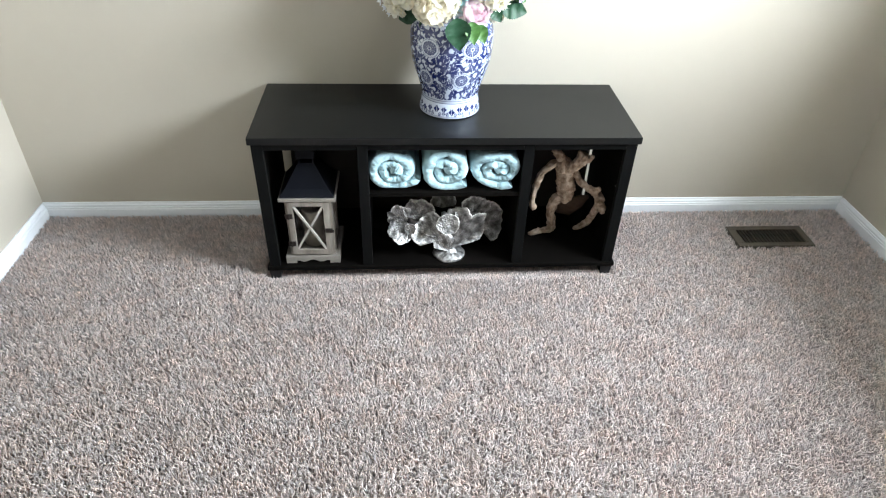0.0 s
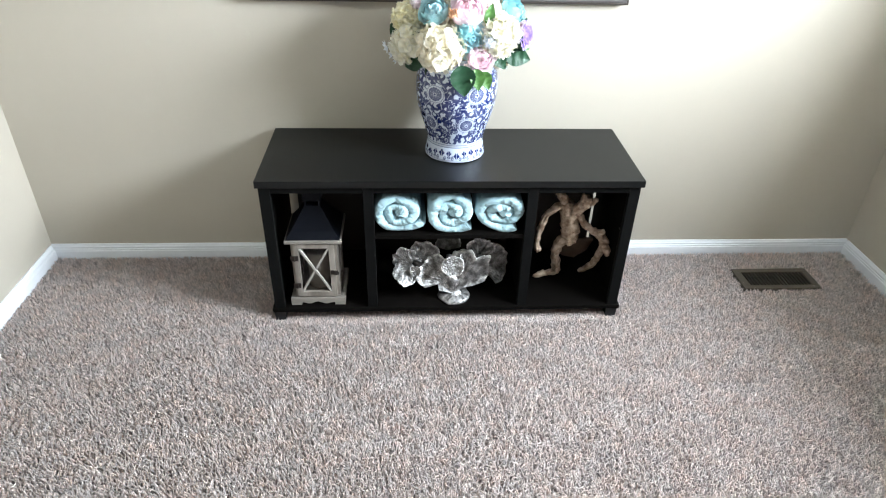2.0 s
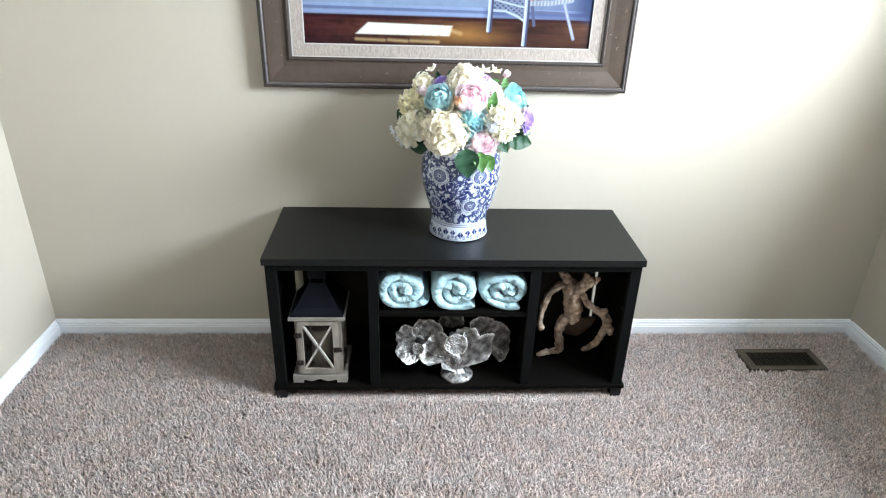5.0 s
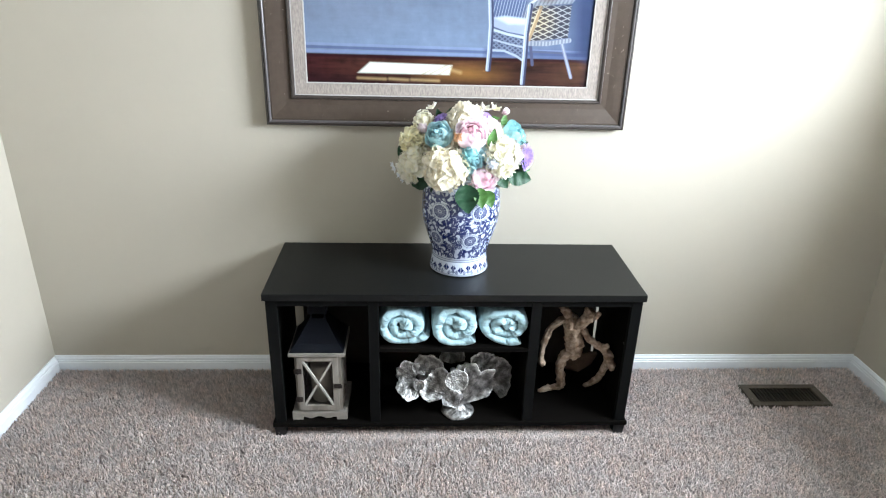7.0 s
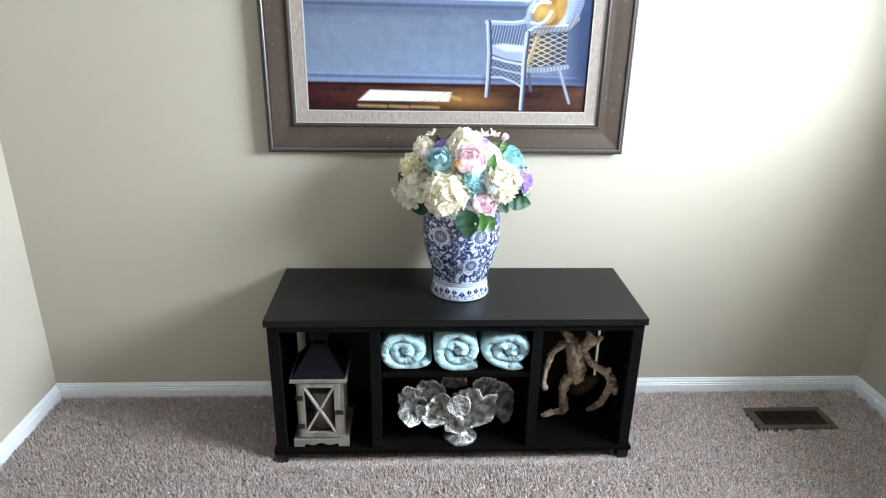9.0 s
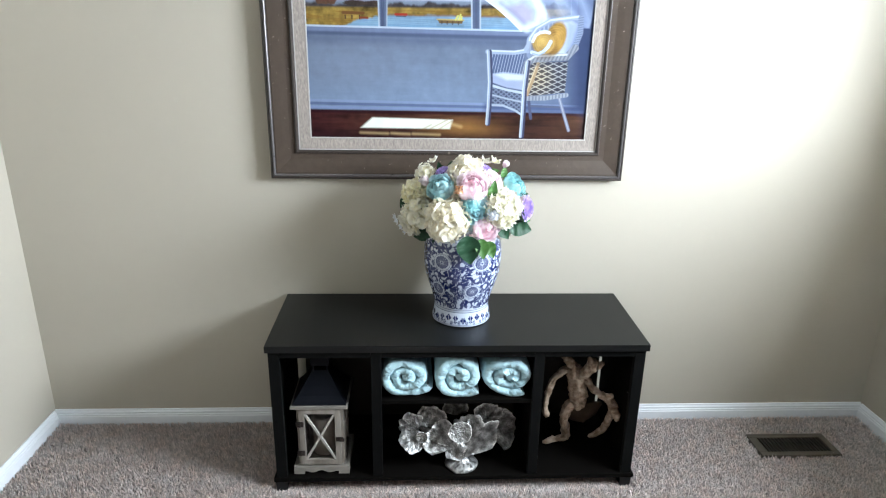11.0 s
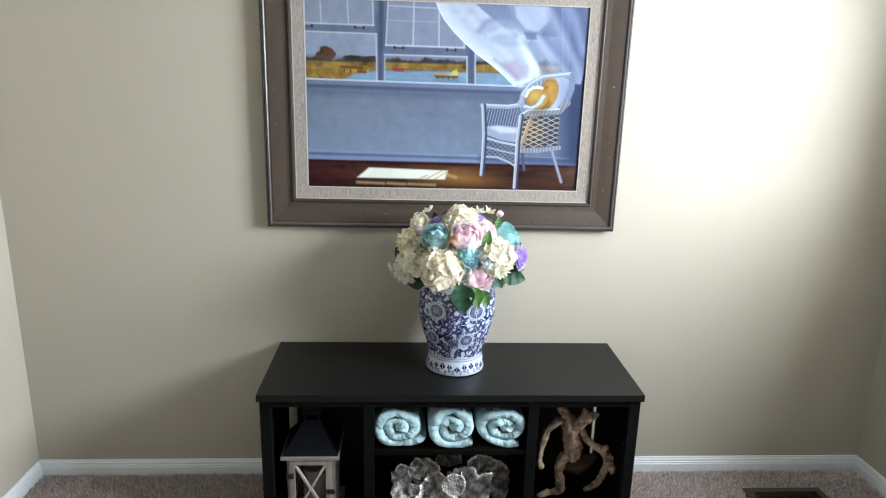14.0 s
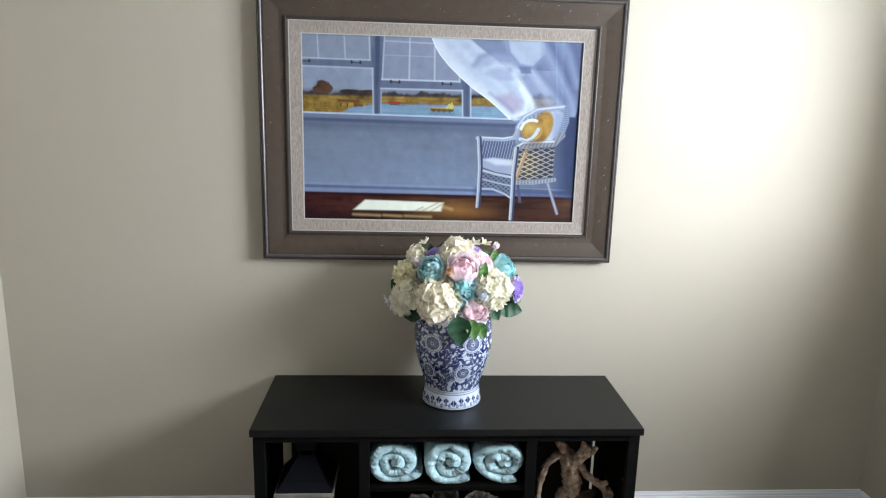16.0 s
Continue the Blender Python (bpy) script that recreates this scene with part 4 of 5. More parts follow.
def peony(centre, d, radius, rng, shells=6):
    """A closed, globe-shaped head: cupped petals in shells, each with a wavy rim."""
    h = Heap()
    base = facing(centre, d)
    rows, cols = 8, 9
    for sh in range(shells):
        t = sh / (shells - 1)
        rs = radius * (1.0 - 0.42 * t)
        count = (5, 5, 5, 4, 4, 3)[min(sh, 5)]
        for j in range(count):
            rim = math.radians(66 - 46 * t + rng.uniform(-8, 8))
            low = math.radians(128 - 50 * t)
            half = math.pi / count * rng.uniform(1.15, 1.45)
            a0, ph = j * 2 * math.pi / count + sh * 0.63 + rng.uniform(-0.15, 0.15), rng.uniform(0, 9)
            pts, tint = [], []
            for i in range(rows + 1):
                f = i / rows
                for k in range(cols + 1):
                    g = k / cols * 2 - 1
                    edge = rim + math.radians(26) * g * g + math.radians(5) * math.sin(g * 5 + ph)
                    th = low + (edge - low) * f
                    r = rs * (1 + 0.05 * (1 - f) + 0.15 * f ** 4 + 0.06 * math.sin(3.4 * g + ph) * f - 0.10 * abs(g) ** 3 - 0.02 * j / count)
                    a = a0 + half * g * (0.55 + 0.45 * math.sin(math.pi * min(f * 0.75 + 0.1, 1)))
                    pts.append(Vector((r * math.sin(th) * math.cos(a), r * math.sin(th) * math.sin(a), r * 0.92 * math.cos(th))))
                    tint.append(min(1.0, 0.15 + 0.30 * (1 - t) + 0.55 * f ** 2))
            w = cols + 1
            faces = [(i * w + k, i * w + k + 1, (i + 1) * w + k + 1, (i + 1) * w + k) for i in range(rows) for k in range(cols)]
            h.add((pts, faces, tint), base)
    core = bmesh.new()
    bmesh.ops.create_icosphere(core, subdivisions=2, radius=radius * 0.52)
    h.add(([v.co.copy() for v in core.verts], [tuple(v.index for v in f.verts) for f in core.faces], [0.0] * len(core.verts)), base)
    core.free()
    # folded heart
    for j in range(7):
        pt = petal(radius * 0.5, radius * 0.36, 0.3, 0.1, 0.16, rng.uniform(0, 9))
        h.add(pt, base @ Matrix.Rotation(j * 0.9, 4, "Z") @ Matrix.Translation((radius * (0.04 + 0.018 * j), 0, radius * 0.36)) @ Matrix.Rotation(-math.radians(86), 4, "Y"), (0.0, 0.3))
    return h


def ranunculus(centre, d, radius, rng, rings=7):
    h = Heap()
    base = facing(centre, d)
    for r in range(rings):
        t = r / (rings - 1)
        count = 4 + r
        rr = radius * (0.05 + 0.62 * t)
        for j in range(count):
            stand = math.radians(88 - 52 * t + rng.uniform(-6, 6))
            ln = radius * (0.40 + 0.12 * t)
            pt = petal(ln, 2.6 * math.pi * rr / count + radius * 0.14, 0.16, 0.10 - 0.25 * t, 0.10, rng.uniform(0, 9), rows=4, cols=5)
            m = base @ Matrix.Rotation(j * 2 * math.pi / count + r * 0.7, 4, "Z") @ Matrix.Translation((rr, 0, radius * 0.16 * (1 - 2.2 * t * t))) @ Matrix.Rotation(-stand, 4, "Y")
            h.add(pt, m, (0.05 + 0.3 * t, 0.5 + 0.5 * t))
    return h


def blossom(centre, d, radius, rng, count=5):
    h = Heap()
    base = facing(centre, d, rng.uniform(0, 6))
    for j in range(count):
        pt = petal(radius, radius * 0.8, 0.15, 0.15, 0.1, rng.uniform(0, 9), pointed=0.4)
        h.add(pt, base @ Matrix.Rotation(j * 2 * math.pi / count + rng.uniform(-0.1, 0.1), 4, "Z") @ Matrix.Rotation(-rng.uniform(0.2, 0.8), 4, "Y"), (0.1, 1.0))
    return h


def bud(centre, d, radius, rng):
    h = Heap()
    base = facing(centre, d)
    for r in range(3):
        for j in range(4):
            pt = petal(radius * 1.9, radius * 1.8, 0.42, 0.25, 0.05, rng.uniform(0, 9))
            h.add(pt, base @ Matrix.Rotation(j * math.pi / 2 + r * 0.5, 4, "Z") @ Matrix.Translation((radius * (0.15 + 0.25 * r), 0, -radius * 0.8)) @ Matrix.Rotation(-math.radians(86 - 6 * r), 4, "Y"), (0.3, 1.0))
    return h


def leaf(root, tip, facing_dir, width, rng, teeth=7):
    """A toothed leaf with a folded midrib."""
    a, b = Vector(root), Vector(tip)
    x = (b - a)
    ln = x.length
    x.normalize()
    z = Vector(facing_dir)
    z = (z - x * z.dot(x)).normalized()
    y = z.cross(x)
    rows, pts, faces = 22, [], []
    for i in range(rows + 1):
        t = i / rows
        w = width * (math.sin(math.pi * t ** 0.72) ** 0.9) * 0.5 + 0.0006
        w *= 1 + 0.13 * (1 - (t * teeth * 1.5) % 1)
        sag = -0.12 * ln * t * t
        for f in (-1, -0.5, 0, 0.5, 1):
            pts.append(a + x * ln * t + y * w * f + z * (sag + 0.28 * w * abs(f) + 0.08 * w * math.sin(t * 19 + f * 2)))
    for i in range(rows):
        for k in range(4):
            faces.append((i * 5 + k, i * 5 + k + 1, (i + 1) * 5 + k + 1, (i + 1) * 5 + k))
    return pts, faces, [0.5] * len(pts)


def bouquet():
    B = thing("flower_bouquet", (0.018, -0.188, 0.80), "round silk bouquet of cream, pink, teal and purple flowers", "flowers")
    mid = Vector((0.015, -0.185, 0.919))
    eye = Vector((-0.147, -2.18, 1.45))
    rng = random.Random(41)

    def at(x, z, y):
        """The place at depth y that lines up with (x, z) in the plane 0.3 m before the wall."""
        q = Vector((x + 0.003, -0.30, z - 0.006))
        return eye + (q - eye) * ((y - eye.y) / (-0.30 - eye.y))

    def out(p, bias=(0, 0, 0)):
        return ((p - mid).normalized() + Vector(bias)).normalized()

    def flower(name, h, mat, label=""):
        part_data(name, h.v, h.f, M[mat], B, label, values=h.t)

    # stems down into the vase
    for k in range(14):
        a = k * 2.4
        r = 0.03 + 0.03 * rng.random()
        part_data("stem", *tube([(0.018 + r * math.cos(a), -0.188 + r * math.sin(a), 0.735), (0.018 + 1.2 * r * math.cos(a), -0.188 + 1.2 * r * math.sin(a), 0.84), (0.018 + 1.7 * r * math.cos(a), -0.188 + 1.7 * r * math.sin(a), 0.93)], [0.003, 0.003, 0.003], 6), M["stem"], B)
    heads = [
        # kind, x, z, depth, radius, material, label
        ("hydrangea", -0.043, 0.918, -0.285, 0.058, "cream", "large cream hydrangea"),
        ("hydrangea", 0.118, 0.955, -0.258, 0.052, "white", "large ivory hydrangea"),
        ("hydrangea", -0.132, 0.930, -0.205, 0.050, "white", "ivory hydrangea"),
        ("hydrangea", 0.012, 1.062, -0.190, 0.050, "cream", "cream hydrangea"),
        ("hydrangea", -0.142, 1.000, -0.185, 0.038, "lemon", "pale yellow hydrangea"),
        ("hydrangea", 0.120, 1.000, -0.165, 0.045, "white", ""),
        ("hydrangea", -0.060, 1.000, -0.120, 0.055, "cream", ""),
        ("hydrangea", 0.070, 0.985, -0.105, 0.06, "white", ""),
        ("hydrangea", 0.135, 0.915, -0.150, 0.042, "cream", ""),
        ("hydrangea", -0.100, 0.900, -0.130, 0.045, "white", ""),
        ("peony", -0.072, 1.022, -0.262, 0.040, "teal", "teal peony"),
        ("peony", 0.032, 1.026, -0.290, 0.046, "pink", "open pink rose"),
        ("rose", 0.042, 0.942, -0.295, 0.048, "teal", "ruffled teal rose"),
        ("hydrangea", 0.030, 0.968, -0.300, 0.022, "aqua", ""),
        ("peony", 0.080, 0.884, -0.300, 0.040, "pink", "small pink rose"),
        ("ranunculus", 0.094, 1.048, -0.225, 0.034, "pink", "pink ranunculus"),
        ("peony", 0.166, 1.028, -0.175, 0.040, "aqua", "pale aqua peony"),
        ("ranunculus", 0.204, 0.955, -0.232, 0.038, "purple", "purple ranunculus"),
        ("ranunculus", -0.064, 1.070, -0.185, 0.024, "purple", ""),
        ("ranunculus", 0.072, 1.078, -0.190, 0.020, "purple", ""),
        ("hydrangea", -0.112, 1.062, -0.165, 0.028, "white", "white blossom cluster"),
        ("blossom", -0.086, 1.096, -0.160, 0.024, "white", ""),
        ("blossom", 0.064, 1.094, -0.180, 0.027, "white", "cream lily blossom"),
        ("blossom", 0.092, 1.094, -0.180, 0.026, "lemon", ""),
        ("bud", 0.126, 1.090, -0.175, 0.012, "pink", "pink rosebud"),
        ("bud", 0.032, 0.864, -0.296, 0.011, "pink", "pink rosebud"),
        ("bud", -0.112, 1.036, -0.195, 0.017, "pink", ""),
        ("bud", -0.010, 1.010, -0.298, 0.014, "peach", "peach bud"),
        ("bud", 0.186, 0.986, -0.215, 0.011, "pink", ""),
        ("hydrangea", 0.055, 0.900, -0.240, 0.040, "aqua", ""),
        ("hydrangea", 0.010, 0.885, -0.225, 0.040, "cream", ""),
        ("hydrangea", 0.120, 0.900, -0.215, 0.035, "white", ""),
        ("hydrangea", 0.098, 0.935, -0.305, 0.018, "lilac", "small pale lilac blossoms"),
        ("blossom", -0.196, 0.916, -0.220, 0.016, "lilac", "small lilac blossom"),
        ("blossom", -0.184, 0.896, -0.225, 0.014, "lilac", ""),
        ("blossom", -0.172, 0.880, -0.215, 0.013, "lilac", ""),
        ("blossom", -0.202, 0.928, -0.205, 0.013, "lilac", ""),
        ("blossom", 0.130, 0.878, -0.225, 0.016, "lilac", ""),
    ]
    for kind, x, z, y, r, mat, label in heads:
        p = at(x, z, y)
        d = out(p, (0, -0.25, 0.05))
        if kind == "hydrangea":
            h = hydrangea(p, d, r * 1.10, rng, 78 if r > 0.03 else 20)
        elif kind == "rose":
            h = rose(p - d * r * 0.35, d, r * 1.14, rng, 5, 5, 1.0, 0.08 if mat == "teal" else 0.06)
        elif kind == "peony":
            h = peony(p - d * r * 0.3, (d + Vector((-0.1, -0.3, 0.35))).normalized(), r * 1.02, rng)
        elif kind == "ranunculus":
            h = ranunculus(p - d * r * 0.2, d, r * 1.05, rng)
        elif kind == "blossom":
            h = blossom(p, d, r, rng)
        else:
            h = bud(p, d, r, rng)
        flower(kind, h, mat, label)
    leaves = [
        # root x, z, depth; tip x, z, depth; width; light
        (0.018, 0.866, -0.322, 0.032, 0.770, -0.346, 0.060, 0),
        (0.060, 0.856, -0.318, 0.074, 0.790, -0.345, 0.036, 1),
        (0.082, 0.848, -0.312, 0.104, 0.794, -0.335, 0.032, 1),
        (-0.085, 0.915, -0.250, -0.128, 0.852, -0.255, 0.046, 0),
        (-0.060, 0.860, -0.255, -0.085, 0.826, -0.262, 0.034, 0),
        (0.140, 0.905, -0.240, 0.222, 0.884, -0.230, 0.050, 0),
        (0.110, 0.905, -0.265, 0.150, 0.856, -0.272, 0.034, 0),
        (0.175, 0.945, -0.225, 0.215, 0.915, -0.220, 0.036, 1),
        (0.086, 0.985, -0.280, 0.100, 1.040, -0.285, 0.024, 1),
        (-0.060, 1.055, -0.170, -0.075, 1.096, -0.170, 0.020, 0),
        (-0.040, 1.065, -0.170, -0.035, 1.100, -0.170, 0.018, 0),
        (0.120, 1.050, -0.180, 0.128, 1.085, -0.182, 0.018, 1),
        (0.060, 1.060, -0.175, 0.110, 1.075, -0.185, 0.020, 1),
        (-0.150, 0.915, -0.200, -0.195, 0.918, -0.205, 0.018, 1),
        (-0.165, 0.985, -0.190, -0.190, 0.955, -0.195, 0.026, 0),
        (0.185, 1.010, -0.170, 0.190, 0.985, -0.190, 0.024, 0),
        (-0.100, 0.880, -0.210, -0.150, 0.862, -0.190, 0.040, 0),
        (0.060, 0.880, -0.120, 0.120, 0.830, -0.090, 0.060, 0),
        (-0.020, 0.880, -0.110, -0.090, 0.840, -0.080, 0.060, 0),
        (-0.105, 0.965, -0.235, -0.112, 0.925, -0.250, 0.030, 0),
    ]
    for x0, z0, y0, x1, z1, y1, w, light in leaves:
        a, b = at(x0, z0, y0), at(x1, z1, y1)
        v, f, _ = leaf(a, b, ((a + b) / 2 - mid) * 0.6 + Vector((0, -0.16, 0.06)), w * 1.15, rng)
        part_data("leaf", v, f, M["leaf_light" if light else "leaf"], B)
    return B


bouquet()


# ---- framed painting ----
def framed_painting():
    x0, x1, z0, z1 = -0.626, 0.576, 0.9765, 1.857
    F = thing("framed_painting", ((x0 + x1) / 2, -0.01, z0), "large painting in a distressed brown frame with linen liner", "painting")

    def ring(name, prof, mat, labels=""):
        """Four mitred rails; the outline gives inset and height off the wall."""
        corners = [((x0, z0), (1, 1)), ((x1, z0), (-1, 1)), ((x1, z1), (-1, -1)), ((x0, z1), (1, -1))]
        for k in range(4):
            (pa, da), (pb, db) = corners[k], corners[(k + 1) % 4]
            bm = bmesh.new()
            va = [bm.verts.new((pa[0] + da[0] * d, -h, pa[1] + da[1] * d)) for d, h in prof]
            vb = [bm.verts.new((pb[0] + db[0] * d, -h, pb[1] + db[1] * d)) for d, h in prof]
            n = len(prof)
            for i in range(n):
                j = (i + 1) % n
                bm.faces.new((va[i], vb[i], vb[j], va[j]))
            bm.faces.new(va)
            bm.faces.new(vb[::-1])
            bmesh.ops.recalc_face_normals(bm, faces=bm.faces[:])
            part(name, bm, mat, F, labels)

    ring("outer_moulding", [(0, 0.002), (0, 0.030), (0.002, 0.034), (0.006, 0.036), (0.0085, 0.0345), (0.0085, 0.002)], M["dark_bead"])
    ring("bead", [(0.0086, 0.004), (0.0086, 0.0355), (0.011, 0.0385), (0.014, 0.0385), (0.0165, 0.036), (0.0175, 0.032), (0.0175, 0.004)], M["bead"], "dull silver bead")
    ring("rail", [(0.0176, 0.004), (0.0176, 0.031), (0.022, 0.0315), (0.045, 0.0275), (0.068, 0.0225), (0.086, 0.0215), (0.086, 0.004)], M["frame"], "distressed brown wood rail")
    ring("inner_bead", [(0.0861, 0.004), (0.0861, 0.023), (0.0875, 0.027), (0.0905, 0.0285), (0.0945, 0.027), (0.0975, 0.022), (0.0975, 0.004)], M["dark_bead"], "dark inner bead")
    ring("outer_fillet", [(0.0976, 0.004), (0.0976, 0.0205), (0.1005, 0.0205), (0.1005, 0.004)], M["fillet"])
    ring("liner", [(0.1006, 0.004), (0.1006, 0.0185), (0.1360, 0.0155), (0.1360, 0.004)], M["linen"], "grey woven linen liner")
    ring("inner_fillet", [(0.1361, 0.004), (0.1361, 0.0165), (0.1395, 0.0160), (0.1395, 0.004)], M["fillet"])
    # pale nicks in the paint of the rails
    rng = random.Random(8)
    bm = bmesh.new()
    for k in range(120):
        side = rng.randrange(4)
        d = rng.uniform(0.020, 0.080)
        h = np.interp(d, (0.0176, 0.022, 0.045, 0.068, 0.086), (0.031, 0.0315, 0.0275, 0.0225, 0.0215)) + 0.0003
        t = rng.random()
        if side < 2:
            c = Vector((x0 + 0.09 + t * (x1 - x0 - 0.18), -h, z0 + d if side == 0 else z1 - d))
        else:
            c = Vector((x0 + d if side == 2 else x1 - d, -h, z0 + 0.09 + t * (z1 - z0 - 0.18)))
        a, ln, w = rng.uniform(0, 6.28), rng.choice((0.0008, 0.001, 0.0015, 0.004)), rng.uniform(0.0004, 0.0007)
        p, q = Vector((math.cos(a), 0, math.sin(a))) * ln, Vector((-math.sin(a), 0, math.cos(a))) * w
        bm.faces.new([bm.verts.new(c + s * p + r * q) for s, r in ((-1, -1), (1, -0.6), (1, 0.6), (-1, 1))])
    tagged(part("nick", bm, M["fleck"], F, "pale worn nicks in the paint"), kind="stuff")
    paint_canvas(F, x0 + 0.1396, x1 - 0.1396, z0 + 0.1396, z1 - 0.1396, -0.0105)


def paint_canvas(parent, x0, x1, z0, z1, y):
    nu, nv = 800, 520
    uu, vv = np.meshgrid(np.linspace(0, 1, nu), np.linspace(0, 1, nv))
    img = np.zeros((nv, nu, 3))

    def cloud(fx, fy, seed=0):
        r = np.random.default_rng(seed)
        out = np.zeros_like(uu)
        for k in range(5):
            g = r.normal(0, 1, (int(fy * 1.8 ** k) + 3, int(fx * 1.8 ** k) + 3))
            a, b = uu * (g.shape[1] - 2), vv * (g.shape[0] - 2)
            i, j = a.astype(int), b.astype(int)
            s, t = a - i, b - j
            s, t = s * s * (3 - 2 * s), t * t * (3 - 2 * t)
            out += (g[j, i] * (1 - s) * (1 - t) + g[j, i + 1] * s * (1 - t) + g[j + 1, i] * (1 - s) * t + g[j + 1, i + 1] * s * t) * 0.6 ** k
        return out

    def C(r, g, b):
        return np.array(lin(r, g, b)[:3])

    def lay(mask, colour, opacity=1.0):
        k = (mask * opacity)[..., None]
        img[:] = img * (1 - k) + k * colour

    def soft(d, edge=0.0014):
        return np.clip(0.5 - d / edge / 2, 0, 1)

    def poly(points, edge=0.0014):
        """Soft mask of a polygon."""
        p = np.array(points)
        inside = np.zeros(uu.shape, bool)
        dist = np.full(uu.shape, 9.0)
        for (ax, ay), (bx, by) in zip(p, np.roll(p, -1, 0)):
            hit = ((ay > vv) != (by > vv)) & (uu < (bx - ax) * (vv - ay) / (by - ay + 1e-12) + ax)
            inside ^= hit
            t = np.clip(((uu - ax) * (bx - ax) + (vv - ay) * (by - ay)) / ((bx - ax) ** 2 + (by - ay) ** 2 + 1e-12), 0, 1)
            dist = np.minimum(dist, np.hypot(uu - ax - t * (bx - ax), vv - ay - t * (by - ay)))
        return soft(np.where(inside, -dist, dist), edge)

    def stroke(points, w, edge=0.0014):
        dist = np.full(uu.shape, 9.0)
        p = np.array(points)
        for (ax, ay), (bx, by) in zip(p[:-1], p[1:]):
            t = np.clip(((uu - ax) * (bx - ax) + (vv - ay) * (by - ay)) / ((bx - ax) ** 2 + (by - ay) ** 2 + 1e-12), 0, 1)
            dist = np.minimum(dist, np.hypot(uu - ax - t * (bx - ax), (vv - ay - t * (by - ay)) * 0.66))
        return soft(dist - w / 2, edge)

    broad, grain, brush = cloud(4, 3, 1), cloud(40, 26, 2), cloud(8, 60, 3)
    streak = cloud(60, 6, 4)

    def tone(c, a=0.018, b=0.012):
        return C(*c) * (1 + a * broad + b * grain)[..., None]

    def fade(p, q):
        """0 at p to 1 at q, measured along the line between them."""
        d = (q[0] - p[0]) ** 2 + (q[1] - p[1]) ** 2
        return np.clip(((uu - p[0]) * (q[0] - p[0]) + (vv - p[1]) * (q[1] - p[1])) / d, 0, 1)

    # room wall below the windows: greyer on top, bluer and lighter towards the skirting
    k = fade((0.199, 0.452), (0.201, 0.786))[..., None]
    img[:] = (tone((132, 140, 159)) * (1 - k) + tone((148, 160, 183)) * k) * (1 + 0.006 * brush)[..., None]
    lay(np.clip(1 - np.hypot((uu - 0.14) / 0.30, (vv - 0.60) / 0.20), 0, 1), C(158, 164, 184), 0.45)
    lay(fade((0.551, 0.630), (1.020, 0.634)) ** 1.3, C(88, 97, 128), 0.75)
    # skirting
    lay(poly([(-0.001, 0.792), (1.030, 0.810), (1.031, 0.823), (-0.001, 0.806)]), C(158, 168, 198), 0.75)
    lay(poly([(-0.001, 0.808), (1.031, 0.825), (1.031, 0.838), (-0.001, 0.823)]), C(112, 123, 158), 0.8)
    lay(poly([(-0.001, 0.829), (1.031, 0.840), (1.032, 0.857), (-0.001, 0.846)]), C(152, 163, 196), 0.8)
    lay(poly([(0.624, 0.804), (1.030, 0.819), (1.033, 0.861), (0.625, 0.846)], 0.01), C(92, 102, 138), 0.6)
    # floor boards
    floor_k = fade((0.011, 0.937), (0.503, 0.923))[..., None]
    boards = C(82, 46, 48) * (1 - floor_k) + C(104, 74, 58) * floor_k
    boards = boards * (1 + 0.16 * brush + 0.07 * grain)[..., None]
    lay(poly([(-0.015, 0.850), (1.039, 0.857), (1.052, 1.082), (-0.017, 1.085)]), boards)
    lay(poly([(-0.015, 0.848), (1.039, 0.855), (1.040, 0.872), (-0.015, 0.867)], 0.006), C(66, 36, 48), 0.8)
    lay(poly([(-0.002, 0.969), (1.010, 0.974), (1.014, 1.050), (-0.003, 1.047)], 0.03), C(50, 32, 44), 0.55)
    lay(np.clip(1.1 - np.hypot((uu - 0.56) / 0.20, (vv - 0.94) / 0.06), 0, 1), C(176, 134, 84), 0.75)
    lay(np.clip(1.1 - np.hypot((uu - 0.93) / 0.10, (vv - 0.93) / 0.06), 0, 1), C(122, 92, 74), 0.5)
    lay(poly([(0.221, 0.889), (0.512, 0.898), (0.502, 0.949), (0.178, 0.947)], 0.005), C(250, 250, 240))
    for a, b in (((0.434, 0.946), (0.491, 0.900)), ((0.465, 0.948), (0.508, 0.906)), ((0.407, 0.949), (0.434, 0.927))):
        lay(stroke([a, b], 0.004, 0.004), C(170, 140, 100), 0.7)
    for a, b in (((0.178, 0.974), (0.276, 0.978)), ((0.290, 0.976), (0.355, 0.980)), ((0.368, 0.978), (0.465, 0.982))):
        lay(stroke([a, b], 0.006, 0.006), C(216, 190, 148), 0.85)
    lay(stroke([(0.512, 0.923), (0.542, 0.935)], 0.007, 0.008), C(226, 196, 150), 0.7)

    # view through the windows: sky, trees, marsh, water
    view = tone((163, 170, 190), 0.05, 0.015)

    def lay_view(mask, colour, opacity=1.0):
        q = (np.clip(mask, 0, 1) * opacity)[..., None]
        view[:] = view * (1 - q) + q * colour

    def below(level, edge=0.006):
        return soft(level - vv, edge)

    slope = 0.012 * uu
    ragged = cloud(34, 1, 5)[0][None, :]
    lay_view(below(0.290 - slope + 0.003 * ragged, 0.012), C(136, 140, 158))
    lay_view(below(0.302 - slope + 0.005 * ragged), tone((86, 80, 84), 0.05, 0.2) )
